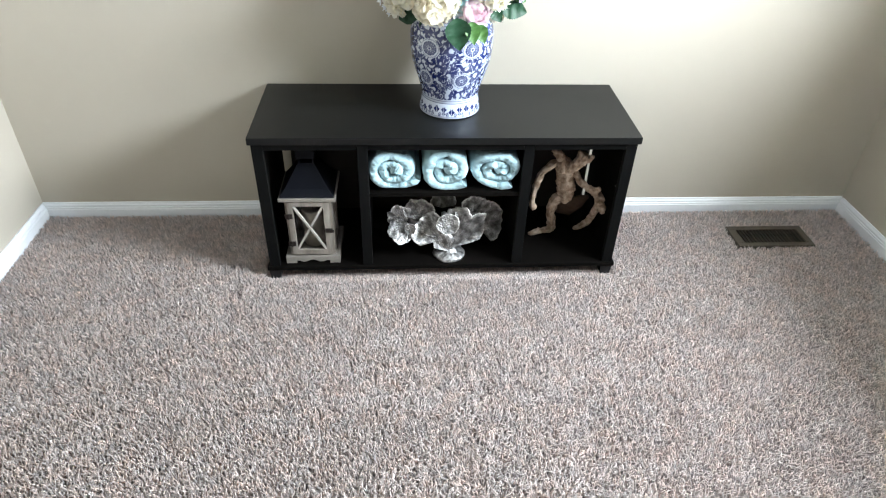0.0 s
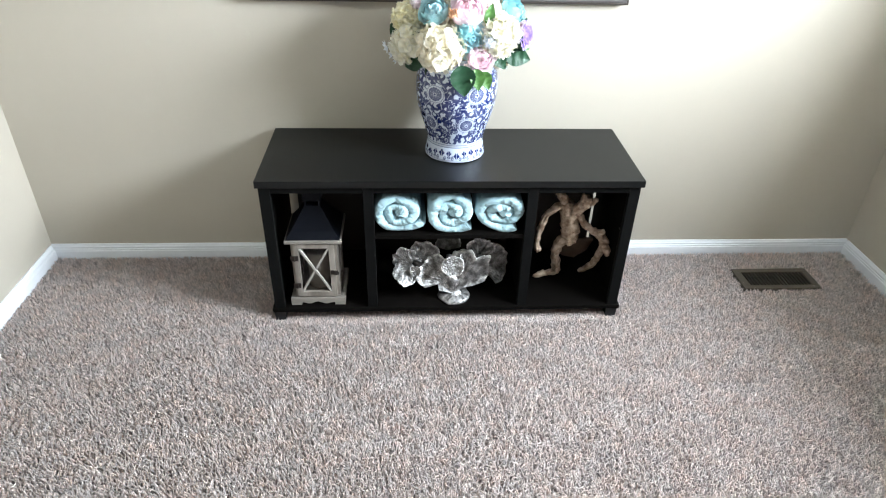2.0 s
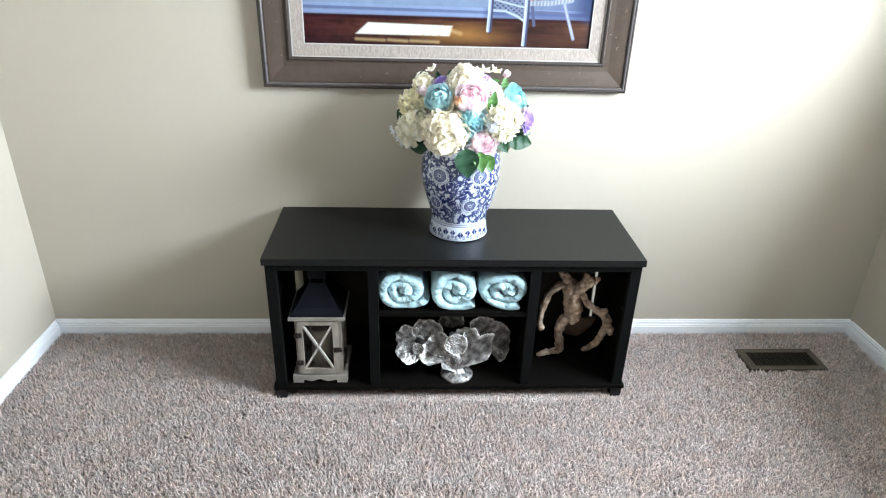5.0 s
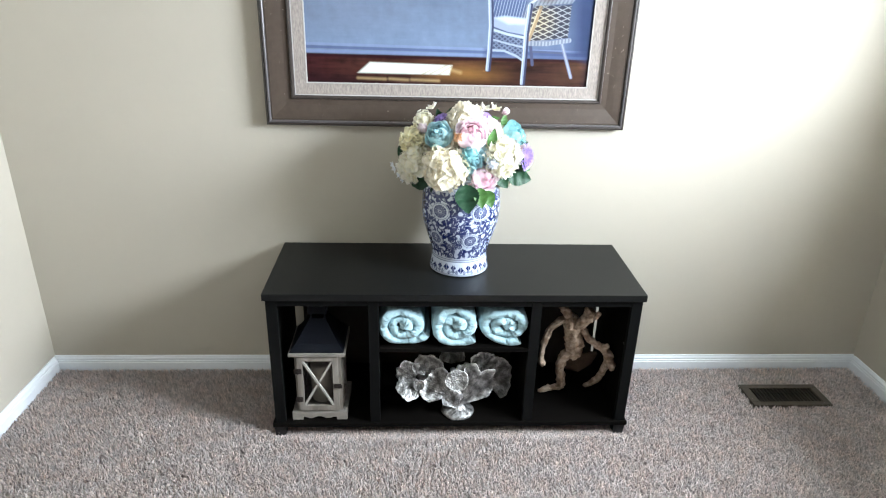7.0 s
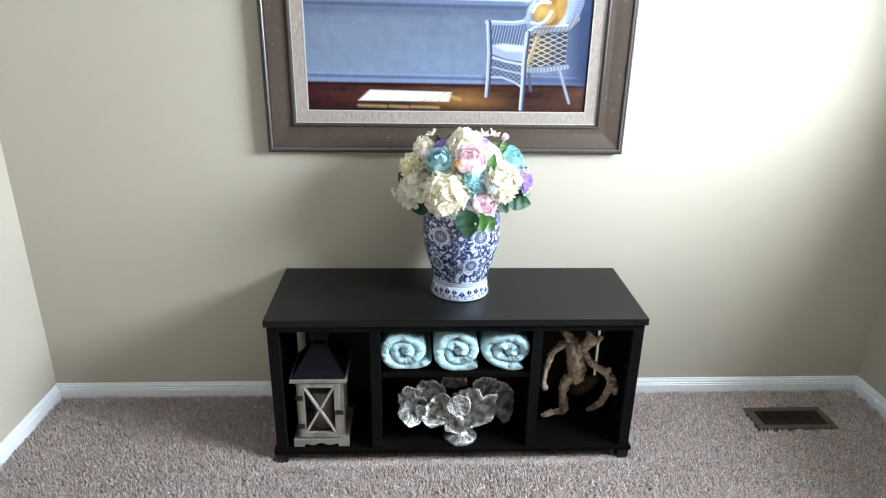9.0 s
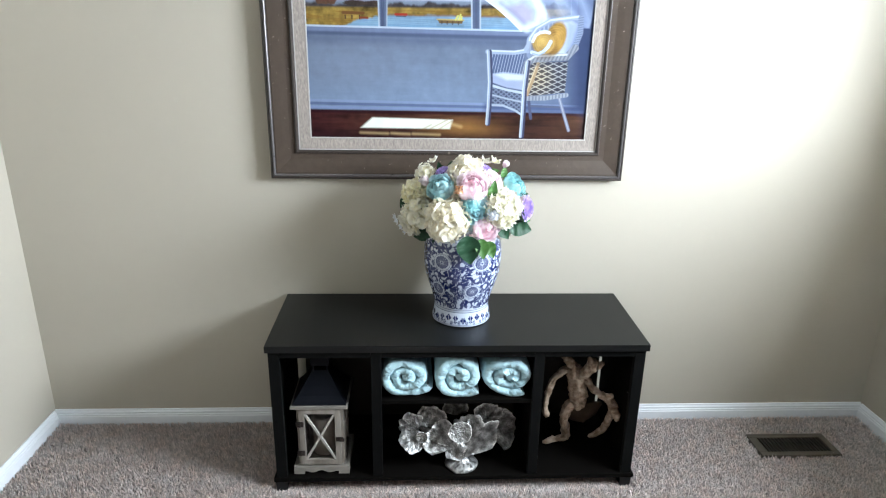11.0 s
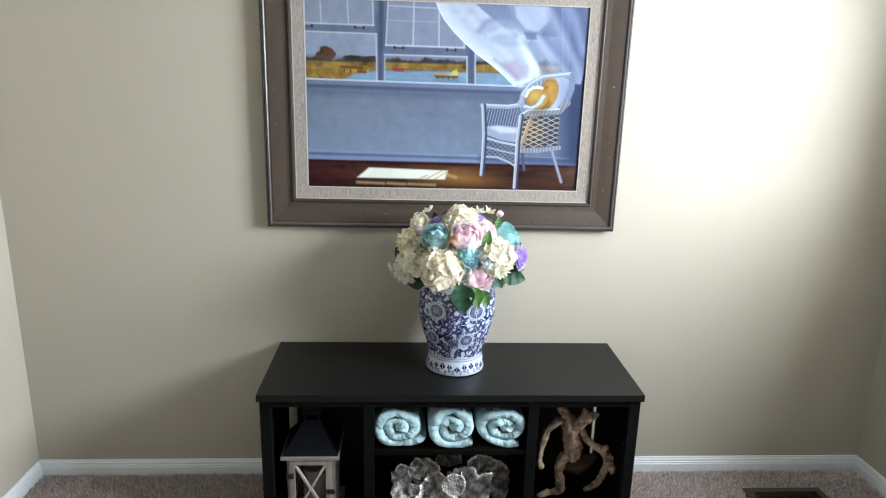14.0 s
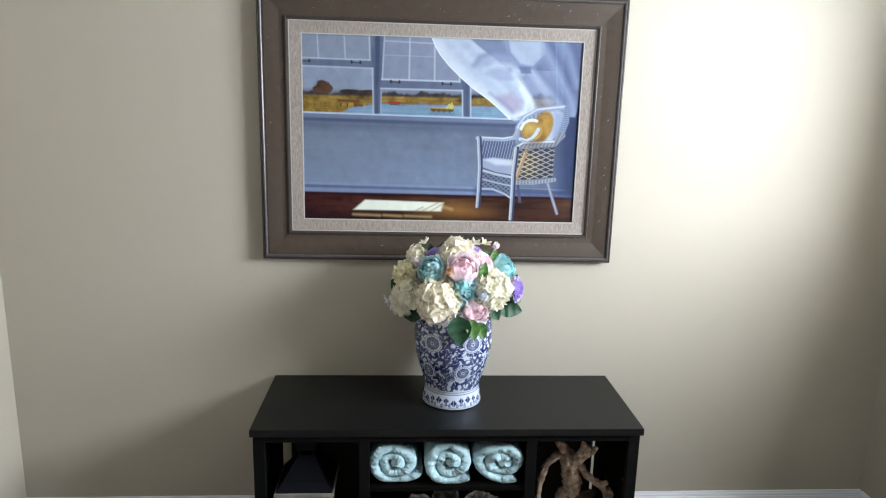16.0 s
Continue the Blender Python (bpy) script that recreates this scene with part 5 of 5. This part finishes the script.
    for cu, cv, a, b in ((0.066, 0.268, 0.022, 0.028), (0.084, 0.280, 0.016, 0.018), (0.048, 0.286, 0.012, 0.014), (0.165, 0.296, 0.028, 0.013), (0.225, 0.298, 0.028, 0.012)):
        lay_view(np.clip((1.25 - np.hypot((uu - cu) / a, (vv - cv) / b) + 0.22 * grain) * 3, 0, 1), tone((104, 78, 66) if cu < 0.1 else (84, 72, 68), 0.05, 0.22))
    marsh = C(166, 141, 84) * (1 + 0.14 * brush + 0.16 * grain)[..., None]
    lay_view(below(0.319 - slope), marsh)
    lay_view(below(0.330 - slope) * np.clip(brush, 0, 1), C(140, 106, 56), 0.6)
    water = C(146, 172, 196) * (1 + 0.05 * brush + 0.03 * grain)[..., None]
    shore = 0.440 - 0.085 * np.clip((uu - 0.06) / 0.18, 0, 1) + 0.006 * ragged
    lay_view(below(shore) * (uu < 0.27), water)
    lay_view(below(0.352 + 0.002 * ragged) * (uu > 0.27), water)
    lay_view(below(0.40) * (uu > 0.27), C(120, 160, 196), 0.4)
    lay_view(np.clip(np.sin(vv * 620 + 3 * broad) - 0.6, 0, 1) * below(0.358) * (uu > 0.2), C(206, 220, 232), 0.5)
    lay_view(soft(np.abs(vv - 0.352) - 0.003, 0.006) * (uu > 0.27), C(150, 100, 66), 0.7)
    lay_view(stroke([(0.127, 0.345), (0.196, 0.346)], 0.010), C(134, 98, 66))
    for a in ((0.134, 0.358), (0.157, 0.359), (0.183, 0.358)):
        lay_view(stroke([a, (a[0], a[1] + 0.016)], 0.004), C(98, 76, 62))
    lay_view(stroke([(0.186, 0.368), (0.210, 0.369)], 0.007), C(150, 84, 66))
    lay_view(stroke([(0.307, 0.349), (0.344, 0.349)], 0.008), C(186, 80, 66))
    lay_view(stroke([(0.310, 0.358), (0.342, 0.359)], 0.003), C(96, 66, 70), 0.8)
    lay_view(poly([(0.451, 0.368), (0.542, 0.370), (0.538, 0.390), (0.459, 0.390)]), C(134, 112, 82))
    lay_view(stroke([(0.451, 0.370), (0.543, 0.372)], 0.005), C(196, 176, 128))
    for a in ((0.467, 0.380), (0.486, 0.381), (0.505, 0.382), (0.525, 0.383)):
        lay_view(stroke([a, (a[0], a[1] + 0.012)], 0.004), C(90, 70, 58), 0.8)
    lay_view(stroke([(0.454, 0.400), (0.540, 0.400)], 0.006, 0.006), C(110, 124, 134), 0.6)
    for a, b in (((0.515, 0.370), (0.523, 0.351)), ((0.526, 0.369), (0.532, 0.345)), ((0.534, 0.369), (0.536, 0.355))):
        lay_view(stroke([a, b], 0.006), C(216, 212, 130))
    lay(poly([(-0.008, 0.164), (0.247, 0.167), (0.251, 0.410), (-0.010, 0.409)]), view)
    lay(poly([(0.276, 0.274), (0.567, 0.271), (0.573, 0.417), (0.276, 0.413)]), view)
    lay(poly([(0.596, 0.151), (0.927, 0.155), (0.933, 0.417), (0.604, 0.418)]), view)

    # sashes and glazing bars
    lit, deep = C(206, 212, 226), C(104, 112, 138)
    lay(poly([(-0.006, -0.009), (0.237, -0.007), (0.236, 0.124), (-0.008, 0.122)]), tone((160, 166, 184)))
    lay(poly([(0.288, -0.006), (0.556, -0.004), (0.558, 0.226), (0.280, 0.225)]), tone((158, 163, 184)))
    lay(poly([(-0.008, 0.124), (0.245, 0.125), (0.247, 0.167), (-0.008, 0.164)]), tone((126, 135, 158)))
    lay(poly([(0.242, -0.012), (0.288, -0.009), (0.276, 0.419), (0.251, 0.416)]), tone((116, 125, 150)))
    lay(poly([(0.256, -0.013), (0.273, -0.012), (0.267, 0.419), (0.257, 0.418)]), tone((98, 107, 134)))
    lay(poly([(0.278, 0.225), (0.568, 0.226), (0.569, 0.273), (0.276, 0.274)]), tone((124, 133, 157)))
    lay(poly([(0.557, -0.010), (0.593, -0.008), (0.602, 0.422), (0.574, 0.421)]), tone((114, 123, 150)))
    lay(poly([(0.572, -0.011), (0.582, -0.011), (0.593, 0.422), (0.584, 0.423)]), deep, 0.7)
    for a, b, w, o in (((0.053, -0.003), (0.057, 0.123), 0.004, 0.85), ((0.147, -0.002), (0.151, 0.124), 0.004, 0.85), ((0.235, -0.007), (0.237, 0.126), 0.005, 0.9), ((-0.008, 0.124), (0.237, 0.126), 0.005, 0.9),
                       ((-0.008, 0.166), (0.247, 0.169), 0.005, 0.75), ((0.247, 0.169), (0.250, 0.410), 0.005, 0.9), ((0.288, -0.002), (0.281, 0.225), 0.005, 0.8), ((0.378, -0.001), (0.377, 0.225), 0.005, 0.85),
                       ((0.466, 0.000), (0.468, 0.226), 0.005, 0.85), ((0.290, 0.023), (0.467, 0.029), 0.004, 0.7), ((0.288, 0.097), (0.467, 0.099), 0.003, 0.4), ((0.280, 0.225), (0.558, 0.226), 0.006, 0.95),
                       ((0.556, 0.124), (0.558, 0.226), 0.005, 0.9), ((0.276, 0.274), (0.569, 0.273), 0.005, 0.85), ((0.278, 0.276), (0.276, 0.413), 0.004, 0.7), ((0.569, 0.273), (0.573, 0.419), 0.005, 0.9),
                       ((0.597, 0.189), (0.602, 0.420), 0.005, 0.9)):
        lay(stroke([a, b], w, 0.0022), lit, o)
    lay(np.clip(streak * 0.4, 0, 1) * poly([(0.242, -0.012), (0.288, -0.009), (0.276, 0.419), (0.251, 0.416)]), C(150, 158, 180), 0.5)
    for c in ((0.009, 0.137), (0.188, 0.138), (0.327, 0.235), (0.512, 0.238)):
        lay(stroke([(c[0] - 0.017, c[1]), (c[0] + 0.017, c[1] + 0.003)], 0.006), C(84, 88, 108), 0.9)
        for d in (-0.015, 0.015):
            lay(stroke([(c[0] + d, c[1] - 0.005), (c[0] + d, c[1] + 0.007)], 0.005), C(60, 62, 82), 0.9)
        lay(stroke([(c[0] - 0.010, c[1] - 0.004), (c[0] + 0.010, c[1] - 0.002)], 0.003), C(190, 176, 176), 0.7)
    # sill
    lay(poly([(-0.010, 0.407), (0.817, 0.417), (0.817, 0.427), (-0.010, 0.417)]), C(204, 211, 228), 0.95)
    lay(poly([(-0.010, 0.419), (0.817, 0.429), (0.818, 0.449), (-0.011, 0.439)]), tone((138, 147, 174)))
    lay(poly([(-0.011, 0.439), (0.818, 0.449), (0.819, 0.468), (-0.011, 0.456)], 0.006), C(100, 109, 138), 0.85)
    lay(poly([(-0.011, 0.460), (0.819, 0.472), (0.820, 0.502), (-0.011, 0.494)], 0.02), C(112, 121, 148), 0.5)

    # right side: dim wall, jamb and window bars seen through the curtain
    lay(poly([(0.892, -0.018), (1.012, -0.024), (1.040, 0.876), (0.946, 0.836)], 0.03), C(78, 88, 120), 0.92)
    lay(poly([(0.903, -0.018), (0.932, -0.020), (0.941, 0.372), (0.921, 0.373)]), C(128, 140, 172), 0.7)
    lay(stroke([(0.900, -0.008), (0.921, 0.373)], 0.004), C(176, 188, 212), 0.7)
    lay(poly([(0.959, -0.021), (1.019, -0.024), (1.049, 1.038), (1.013, 1.039)], 0.04), C(60, 70, 104), 0.6)
    # sheer curtain blown into the room
    lead = [(0.457, -0.001), (0.468, 0.038), (0.487, 0.085), (0.519, 0.141), (0.560, 0.199), (0.608, 0.259), (0.661, 0.312), (0.706, 0.366), (0.746, 0.420)]
    tail = [(0.588, -0.008), (0.618, 0.031), (0.656, 0.071), (0.711, 0.130), (0.756, 0.182), (0.793, 0.239), (0.820, 0.293), (0.832, 0.332), (0.829, 0.377)]
    veil = poly(lead + [(0.777, 0.439), (0.857, 0.395), (0.987, 0.402), (1.007, 0.249), (1.005, -0.023)], 0.004)
    lay(veil, C(158, 168, 198), 0.52)
    for pts, w, c, o in (([(0.719, -0.009), (0.769, 0.085), (0.848, 0.207), (0.936, 0.342), (0.980, 0.390)], 0.020, (190, 199, 222), 0.6), ([(0.752, -0.010), (0.814, 0.102), (0.898, 0.244), (0.968, 0.371)], 0.014, (112, 122, 158), 0.6),
                         ([(0.839, -0.015), (0.892, 0.117), (0.948, 0.252), (0.986, 0.370)], 0.018, (184, 194, 218), 0.6), ([(0.872, -0.016), (0.922, 0.106), (0.973, 0.251)], 0.014, (104, 114, 150), 0.6),
                         ([(0.919, -0.019), (0.953, 0.076), (0.989, 0.230)], 0.016, (170, 182, 208), 0.6), ([(0.956, -0.021), (0.979, 0.055), (0.998, 0.171)], 0.012, (96, 106, 142), 0.6),
                         ([(0.819, 0.160), (0.865, 0.275), (0.899, 0.354)], 0.010, (206, 212, 230), 0.5)):
        lay(stroke(pts, w, 0.016) * veil, C(*c), o)
    body = poly(lead + tail[::-1], 0.005)
    lay(body, tone((204, 211, 228)), 0.94)
    for q, w, c, o in ((0.07, 0.018, (238, 242, 250), 0.85), (0.24, 0.022, (216, 223, 238), 0.7), (0.40, 0.020, (182, 192, 216), 0.6), (0.56, 0.018, (222, 228, 241), 0.7), (0.72, 0.018, (172, 182, 208), 0.6), (0.88, 0.016, (212, 219, 236), 0.7)):
        lay(stroke([(a * (1 - q) + p * q, b * (1 - q) + r * q) for (a, b), (p, r) in zip(lead, tail)], w, 0.022) * body, C(*c), o)
    # billow across the middle, with its shadow
    billow = poly([(0.608, 0.135), (0.627, 0.091), (0.669, 0.066), (0.722, 0.068), (0.766, 0.089), (0.789, 0.142), (0.783, 0.193), (0.744, 0.214), (0.684, 0.209), (0.635, 0.180)], 0.010)
    lay(billow, C(172, 182, 208), 0.65)
    lay(stroke([(0.608, 0.135), (0.630, 0.089), (0.672, 0.064), (0.725, 0.066), (0.767, 0.089)], 0.012, 0.012), C(146, 152, 182), 0.8)
    lay(stroke([(0.646, 0.160), (0.687, 0.131), (0.741, 0.136), (0.782, 0.169)], 0.010, 0.012), C(226, 231, 243), 0.6)
    lay(poly([(0.726, -0.009), (0.850, -0.008), (0.856, 0.080), (0.825, 0.136), (0.771, 0.123), (0.733, 0.063)], 0.012), C(202, 210, 228), 0.7)
    lay(stroke([(0.724, -0.005), (0.733, 0.063), (0.771, 0.125), (0.824, 0.140), (0.859, 0.080)], 0.005, 0.006), C(128, 138, 172), 0.7)
    lay(poly([(0.769, 0.135), (0.813, 0.137), (0.817, 0.171), (0.780, 0.173)], 0.004), C(112, 124, 158), 0.75)
    lay(stroke([(0.756, 0.174), (0.785, 0.243), (0.812, 0.302), (0.830, 0.356)], 0.016, 0.012), C(232, 236, 246), 0.75)
    lay(poly([(0.693, 0.307), (0.746, 0.277), (0.780, 0.315), (0.790, 0.370), (0.750, 0.384)], 0.014), C(188, 178, 200), 0.8)
    lay(stroke([(0.670, 0.284), (0.718, 0.333), (0.755, 0.380)], 0.008, 0.010), C(150, 148, 180), 0.7)
    lay(stroke([(0.786, 0.259), (0.807, 0.318), (0.801, 0.378), (0.765, 0.415)], 0.012, 0.010), C(240, 243, 250), 0.8)
    lay(stroke(lead, 0.005), C(244, 246, 251), 0.9)

    # wicker armchair
    def mesh_of(angle, pitch, stretch=1.0):
        """Two crossing sets of strands, 0 on a strand and 1 in a hole."""
        x, y = uu, vv * 0.66 * stretch
        p, q = x * math.cos(angle) + y * math.sin(angle), x * math.cos(angle) - y * math.sin(angle)
        return np.minimum(np.abs(np.sin(math.pi * p / pitch)), np.abs(np.sin(math.pi * q / pitch)))

    dusk = C(70, 76, 102)
    lay(poly([(0.628, 0.920), (0.762, 0.980), (0.966, 0.953), (0.892, 0.880), (0.668, 0.887)], 0.05), C(46, 28, 40), 0.6)
    lay(stroke([(0.787, 0.788), (0.798, 0.885)], 0.011), C(104, 106, 132))
    lay(stroke([(0.798, 0.817), (0.911, 0.822)], 0.008), C(112, 116, 140))
    lay(stroke([(0.895, 0.760), (0.916, 0.848), (0.941, 0.950)], 0.012), C(150, 152, 172))
    lay(stroke([(0.895, 0.760), (0.916, 0.848), (0.941, 0.950)], 0.004), C(196, 198, 208), 0.7)
    lay(poly([(0.770, 0.551), (0.772, 0.469), (0.796, 0.410), (0.842, 0.370), (0.920, 0.347), (0.958, 0.347), (0.957, 0.432), (0.939, 0.514), (0.917, 0.564), (0.789, 0.581)]), tone((150, 158, 184)))
    lay(np.clip(np.sin(uu * 420) * 1.4, 0, 1) * poly([(0.773, 0.479), (0.800, 0.414), (0.856, 0.375), (0.853, 0.436), (0.788, 0.550)]), C(190, 197, 214), 0.6)
    # cushion behind the hat
    lay(poly([(0.878, 0.375), (0.921, 0.367), (0.941, 0.384), (0.926, 0.478), (0.907, 0.544), (0.877, 0.545)], 0.008), C(196, 202, 220))
    lay(poly([(0.908, 0.373), (0.941, 0.384), (0.926, 0.478), (0.910, 0.535)], 0.010), C(158, 168, 196), 0.7)
    lay(stroke([(0.772, 0.524), (0.776, 0.463), (0.799, 0.410), (0.845, 0.370), (0.917, 0.349), (0.953, 0.349)], 0.016), C(168, 176, 196))
    lay(stroke([(0.774, 0.504), (0.779, 0.455), (0.800, 0.406), (0.847, 0.364), (0.950, 0.343)], 0.006), C(216, 221, 231), 0.9)
    lay(stroke([(0.955, 0.351), (0.956, 0.428), (0.941, 0.497), (0.921, 0.543)], 0.020), C(156, 164, 186))
    lay((np.sin(vv * 520 + uu * 160) > 0.1) * stroke([(0.955, 0.351), (0.956, 0.428), (0.941, 0.497), (0.921, 0.543)], 0.019), C(106, 114, 142), 0.55)
    # far arm with its open weave
    far = poly([(0.636, 0.541), (0.761, 0.541), (0.771, 0.655), (0.650, 0.651)])
    lay(far, C(112, 122, 152))
    lay(far * np.clip(1.5 - np.abs(np.sin(uu * 310 + vv * 40)) * 3.4, 0, 1), C(204, 210, 224), 0.7)
    lay(far * (vv > 0.66) * np.clip(np.sin(uu * 310 + 1.2), 0, 1), dusk, 0.35)
    lay(stroke([(0.630, 0.531), (0.726, 0.534), (0.761, 0.525), (0.778, 0.483)], 0.015), C(176, 184, 203))
    lay(stroke([(0.630, 0.525), (0.725, 0.528), (0.758, 0.519)], 0.005), C(222, 226, 235), 0.9)
    # seat cushion
    lay(poly([(0.647, 0.649), (0.688, 0.638), (0.768, 0.649), (0.769, 0.734), (0.702, 0.720), (0.648, 0.693)], 0.006), C(176, 182, 206))
    lay(poly([(0.655, 0.649), (0.691, 0.640), (0.766, 0.651), (0.764, 0.678), (0.703, 0.678)], 0.008), C(220, 224, 236), 0.85)
    lay(stroke([(0.649, 0.695), (0.702, 0.722), (0.766, 0.737)], 0.005), C(92, 96, 124), 0.8)
    # front apron
    apron = poly([(0.640, 0.701), (0.702, 0.726), (0.766, 0.743), (0.765, 0.865), (0.739, 0.840), (0.694, 0.816), (0.647, 0.814)])
    lay(apron, tone((140, 147, 168)))
    lay(apron * np.clip((mesh_of(0.9, 0.012) - 0.45) * 4, 0, 1), dusk, 0.7)
    lay(stroke([(0.641, 0.705), (0.702, 0.730), (0.766, 0.747)], 0.009), C(200, 205, 216))
    lay(stroke([(0.642, 0.755), (0.704, 0.778), (0.766, 0.797)], 0.006), C(190, 195, 208), 0.9)
    lay(stroke([(0.647, 0.814), (0.694, 0.816), (0.739, 0.842), (0.765, 0.867)], 0.008), C(186, 192, 206))
    # near side
    side = poly([(0.786, 0.585), (0.920, 0.576), (0.917, 0.742), (0.778, 0.763)])
    lay(side, tone((134, 133, 140)))
    lay(np.clip(1.2 - np.hypot((uu - 0.815) / 0.06, (vv - 0.665) / 0.10), 0, 1), C(198, 178, 140), 0.8)
    lay(side * np.clip((mesh_of(1.15, 0.0165) - 0.34) * 5, 0, 1), C(64, 62, 78), 0.78)
    lay(side * np.clip(1.3 - mesh_of(1.15, 0.0165) * 5, 0, 1), C(214, 214, 214), 0.65)
    lay(stroke([(0.813, 0.592), (0.796, 0.675), (0.778, 0.759)], 0.013), C(186, 162, 134))
    lay(stroke([(0.809, 0.592), (0.791, 0.675), (0.775, 0.751)], 0.004), C(222, 204, 176), 0.8)
    lay(stroke([(0.770, 0.776), (0.845, 0.774), (0.923, 0.755)], 0.016), C(176, 178, 188))
    lay((np.sin(uu * 520) > 0) * stroke([(0.770, 0.776), (0.845, 0.774), (0.923, 0.755)], 0.015), C(112, 114, 132), 0.5)
    lay(stroke([(0.774, 0.589), (0.798, 0.562), (0.864, 0.555), (0.913, 0.552), (0.942, 0.505)], 0.026), C(164, 166, 176))
    lay((np.sin(uu * 470 + vv * 130) > 0.1) * stroke([(0.774, 0.589), (0.798, 0.562), (0.864, 0.555), (0.913, 0.552), (0.942, 0.505)], 0.025), C(108, 108, 124), 0.5)
    lay(stroke([(0.776, 0.573), (0.800, 0.550), (0.913, 0.539)], 0.007), C(222, 224, 228), 0.85)
    lay(stroke([(0.783, 0.601), (0.865, 0.582), (0.917, 0.576)], 0.006, 0.006), dusk, 0.6)
    # front posts
    for pts in ([(0.633, 0.529), (0.641, 0.689), (0.640, 0.824), (0.637, 0.919)], [(0.773, 0.581), (0.766, 0.726), (0.766, 0.852), (0.764, 0.989)]):
        lay(stroke([(a + 0.006, b) for a, b in pts], 0.013), C(86, 90, 118))
        lay(stroke(pts, 0.010), C(178, 184, 200))
        lay(stroke([(a - 0.003, b) for a, b in pts], 0.004), C(222, 226, 234), 0.8)
    # straw hat with a pale ribbon
    def disc(cu, cv, a, b, turn, edge=0.004):
        x, z = (uu - cu), (vv - cv) * 0.66
        p, q = x * math.cos(turn) + z * math.sin(turn), -x * math.sin(turn) + z * math.cos(turn)
        return soft((np.hypot(p / a, q / b) - 1) * min(a, b), edge)

    def rings_of(c, pitch):
        return 0.10 * np.sin(np.hypot(uu - c[0], (vv - c[1]) * 0.66) * 2 * math.pi / pitch)

    brim, crown = (0.869, 0.457), (0.828, 0.481)
    lay(disc(brim[0], brim[1], 0.036, 0.058, 0.30), C(172, 140, 84) * (1 + 0.16 * grain + rings_of(brim, 0.008))[..., None])
    lay(disc(brim[0] + 0.012, brim[1] + 0.01, 0.020, 0.046, 0.30), C(196, 160, 96), 0.5)
    lay(disc(crown[0] + 0.004, crown[1] + 0.02, 0.044, 0.040, 0.3, 0.012), C(112, 80, 44), 0.6)
    lay(disc(crown[0], crown[1], 0.041, 0.037, 0.2), C(190, 158, 104) * (1 + 0.14 * grain + rings_of(crown, 0.007))[..., None])
    lay(disc(crown[0] - 0.008, crown[1] - 0.008, 0.022, 0.018, 0.2, 0.012), C(232, 200, 130), 0.6)
    lay(stroke([(0.789, 0.473), (0.797, 0.444), (0.814, 0.427), (0.832, 0.423), (0.846, 0.428)], 0.011), C(228, 232, 240))
    lay(stroke([(0.788, 0.530), (0.811, 0.539), (0.829, 0.526), (0.844, 0.501), (0.853, 0.474)], 0.013), C(206, 216, 232))
    lay(stroke([(0.791, 0.536), (0.814, 0.545), (0.835, 0.528)], 0.004), C(140, 150, 176), 0.7)
    # strokes of the brush over the whole picture
    img[:] *= (1 + 0.014 * grain + 0.006 * brush + 0.006 * streak)[..., None]
    img[:] = 0.36 * (img / 0.36) ** 1.28 * np.array((0.500, 0.530, 0.530))
    np.clip(img, 0.002, 0.9, img)

    verts = np.stack([x0 + uu * (x1 - x0), np.full(uu.shape, y), z1 - vv * (z1 - z0)], -1).reshape(-1, 3)
    k = np.arange(nu * nv).reshape(nv, nu)
    faces = np.stack([k[:-1, :-1], k[1:, :-1], k[1:, 1:], k[:-1, 1:]], -1).reshape(-1, 4)
    me = bpy.data.meshes.new("canvas")
    me.vertices.add(len(verts))
    me.vertices.foreach_set("co", verts.astype(np.float32).ravel())
    me.loops.add(faces.size)
    me.loops.foreach_set("vertex_index", faces.astype(np.int32).ravel())
    me.polygons.add(len(faces))
    me.polygons.foreach_set("loop_start", np.arange(0, faces.size, 4, dtype=np.int32))
    me.update(calc_edges=True)
    a = me.attributes.new("paint", "FLOAT_COLOR", "POINT")
    rgba = np.ones((nv * nu, 4), np.float32)
    rgba[:, :3] = img.reshape(-1, 3)
    a.data.foreach_set("color", rgba.ravel())
    link_mesh("canvas", me, M["canvas"], parent, "painting of a wicker chair in a blue room by windows")


framed_painting()
carpet_pile(-1.46, -0.013, 0.0056, 0.80, "carpet_pile")
carpet_pile(YF + 0.02, -1.462, 0.0260, 4.2, "carpet_pile_behind")
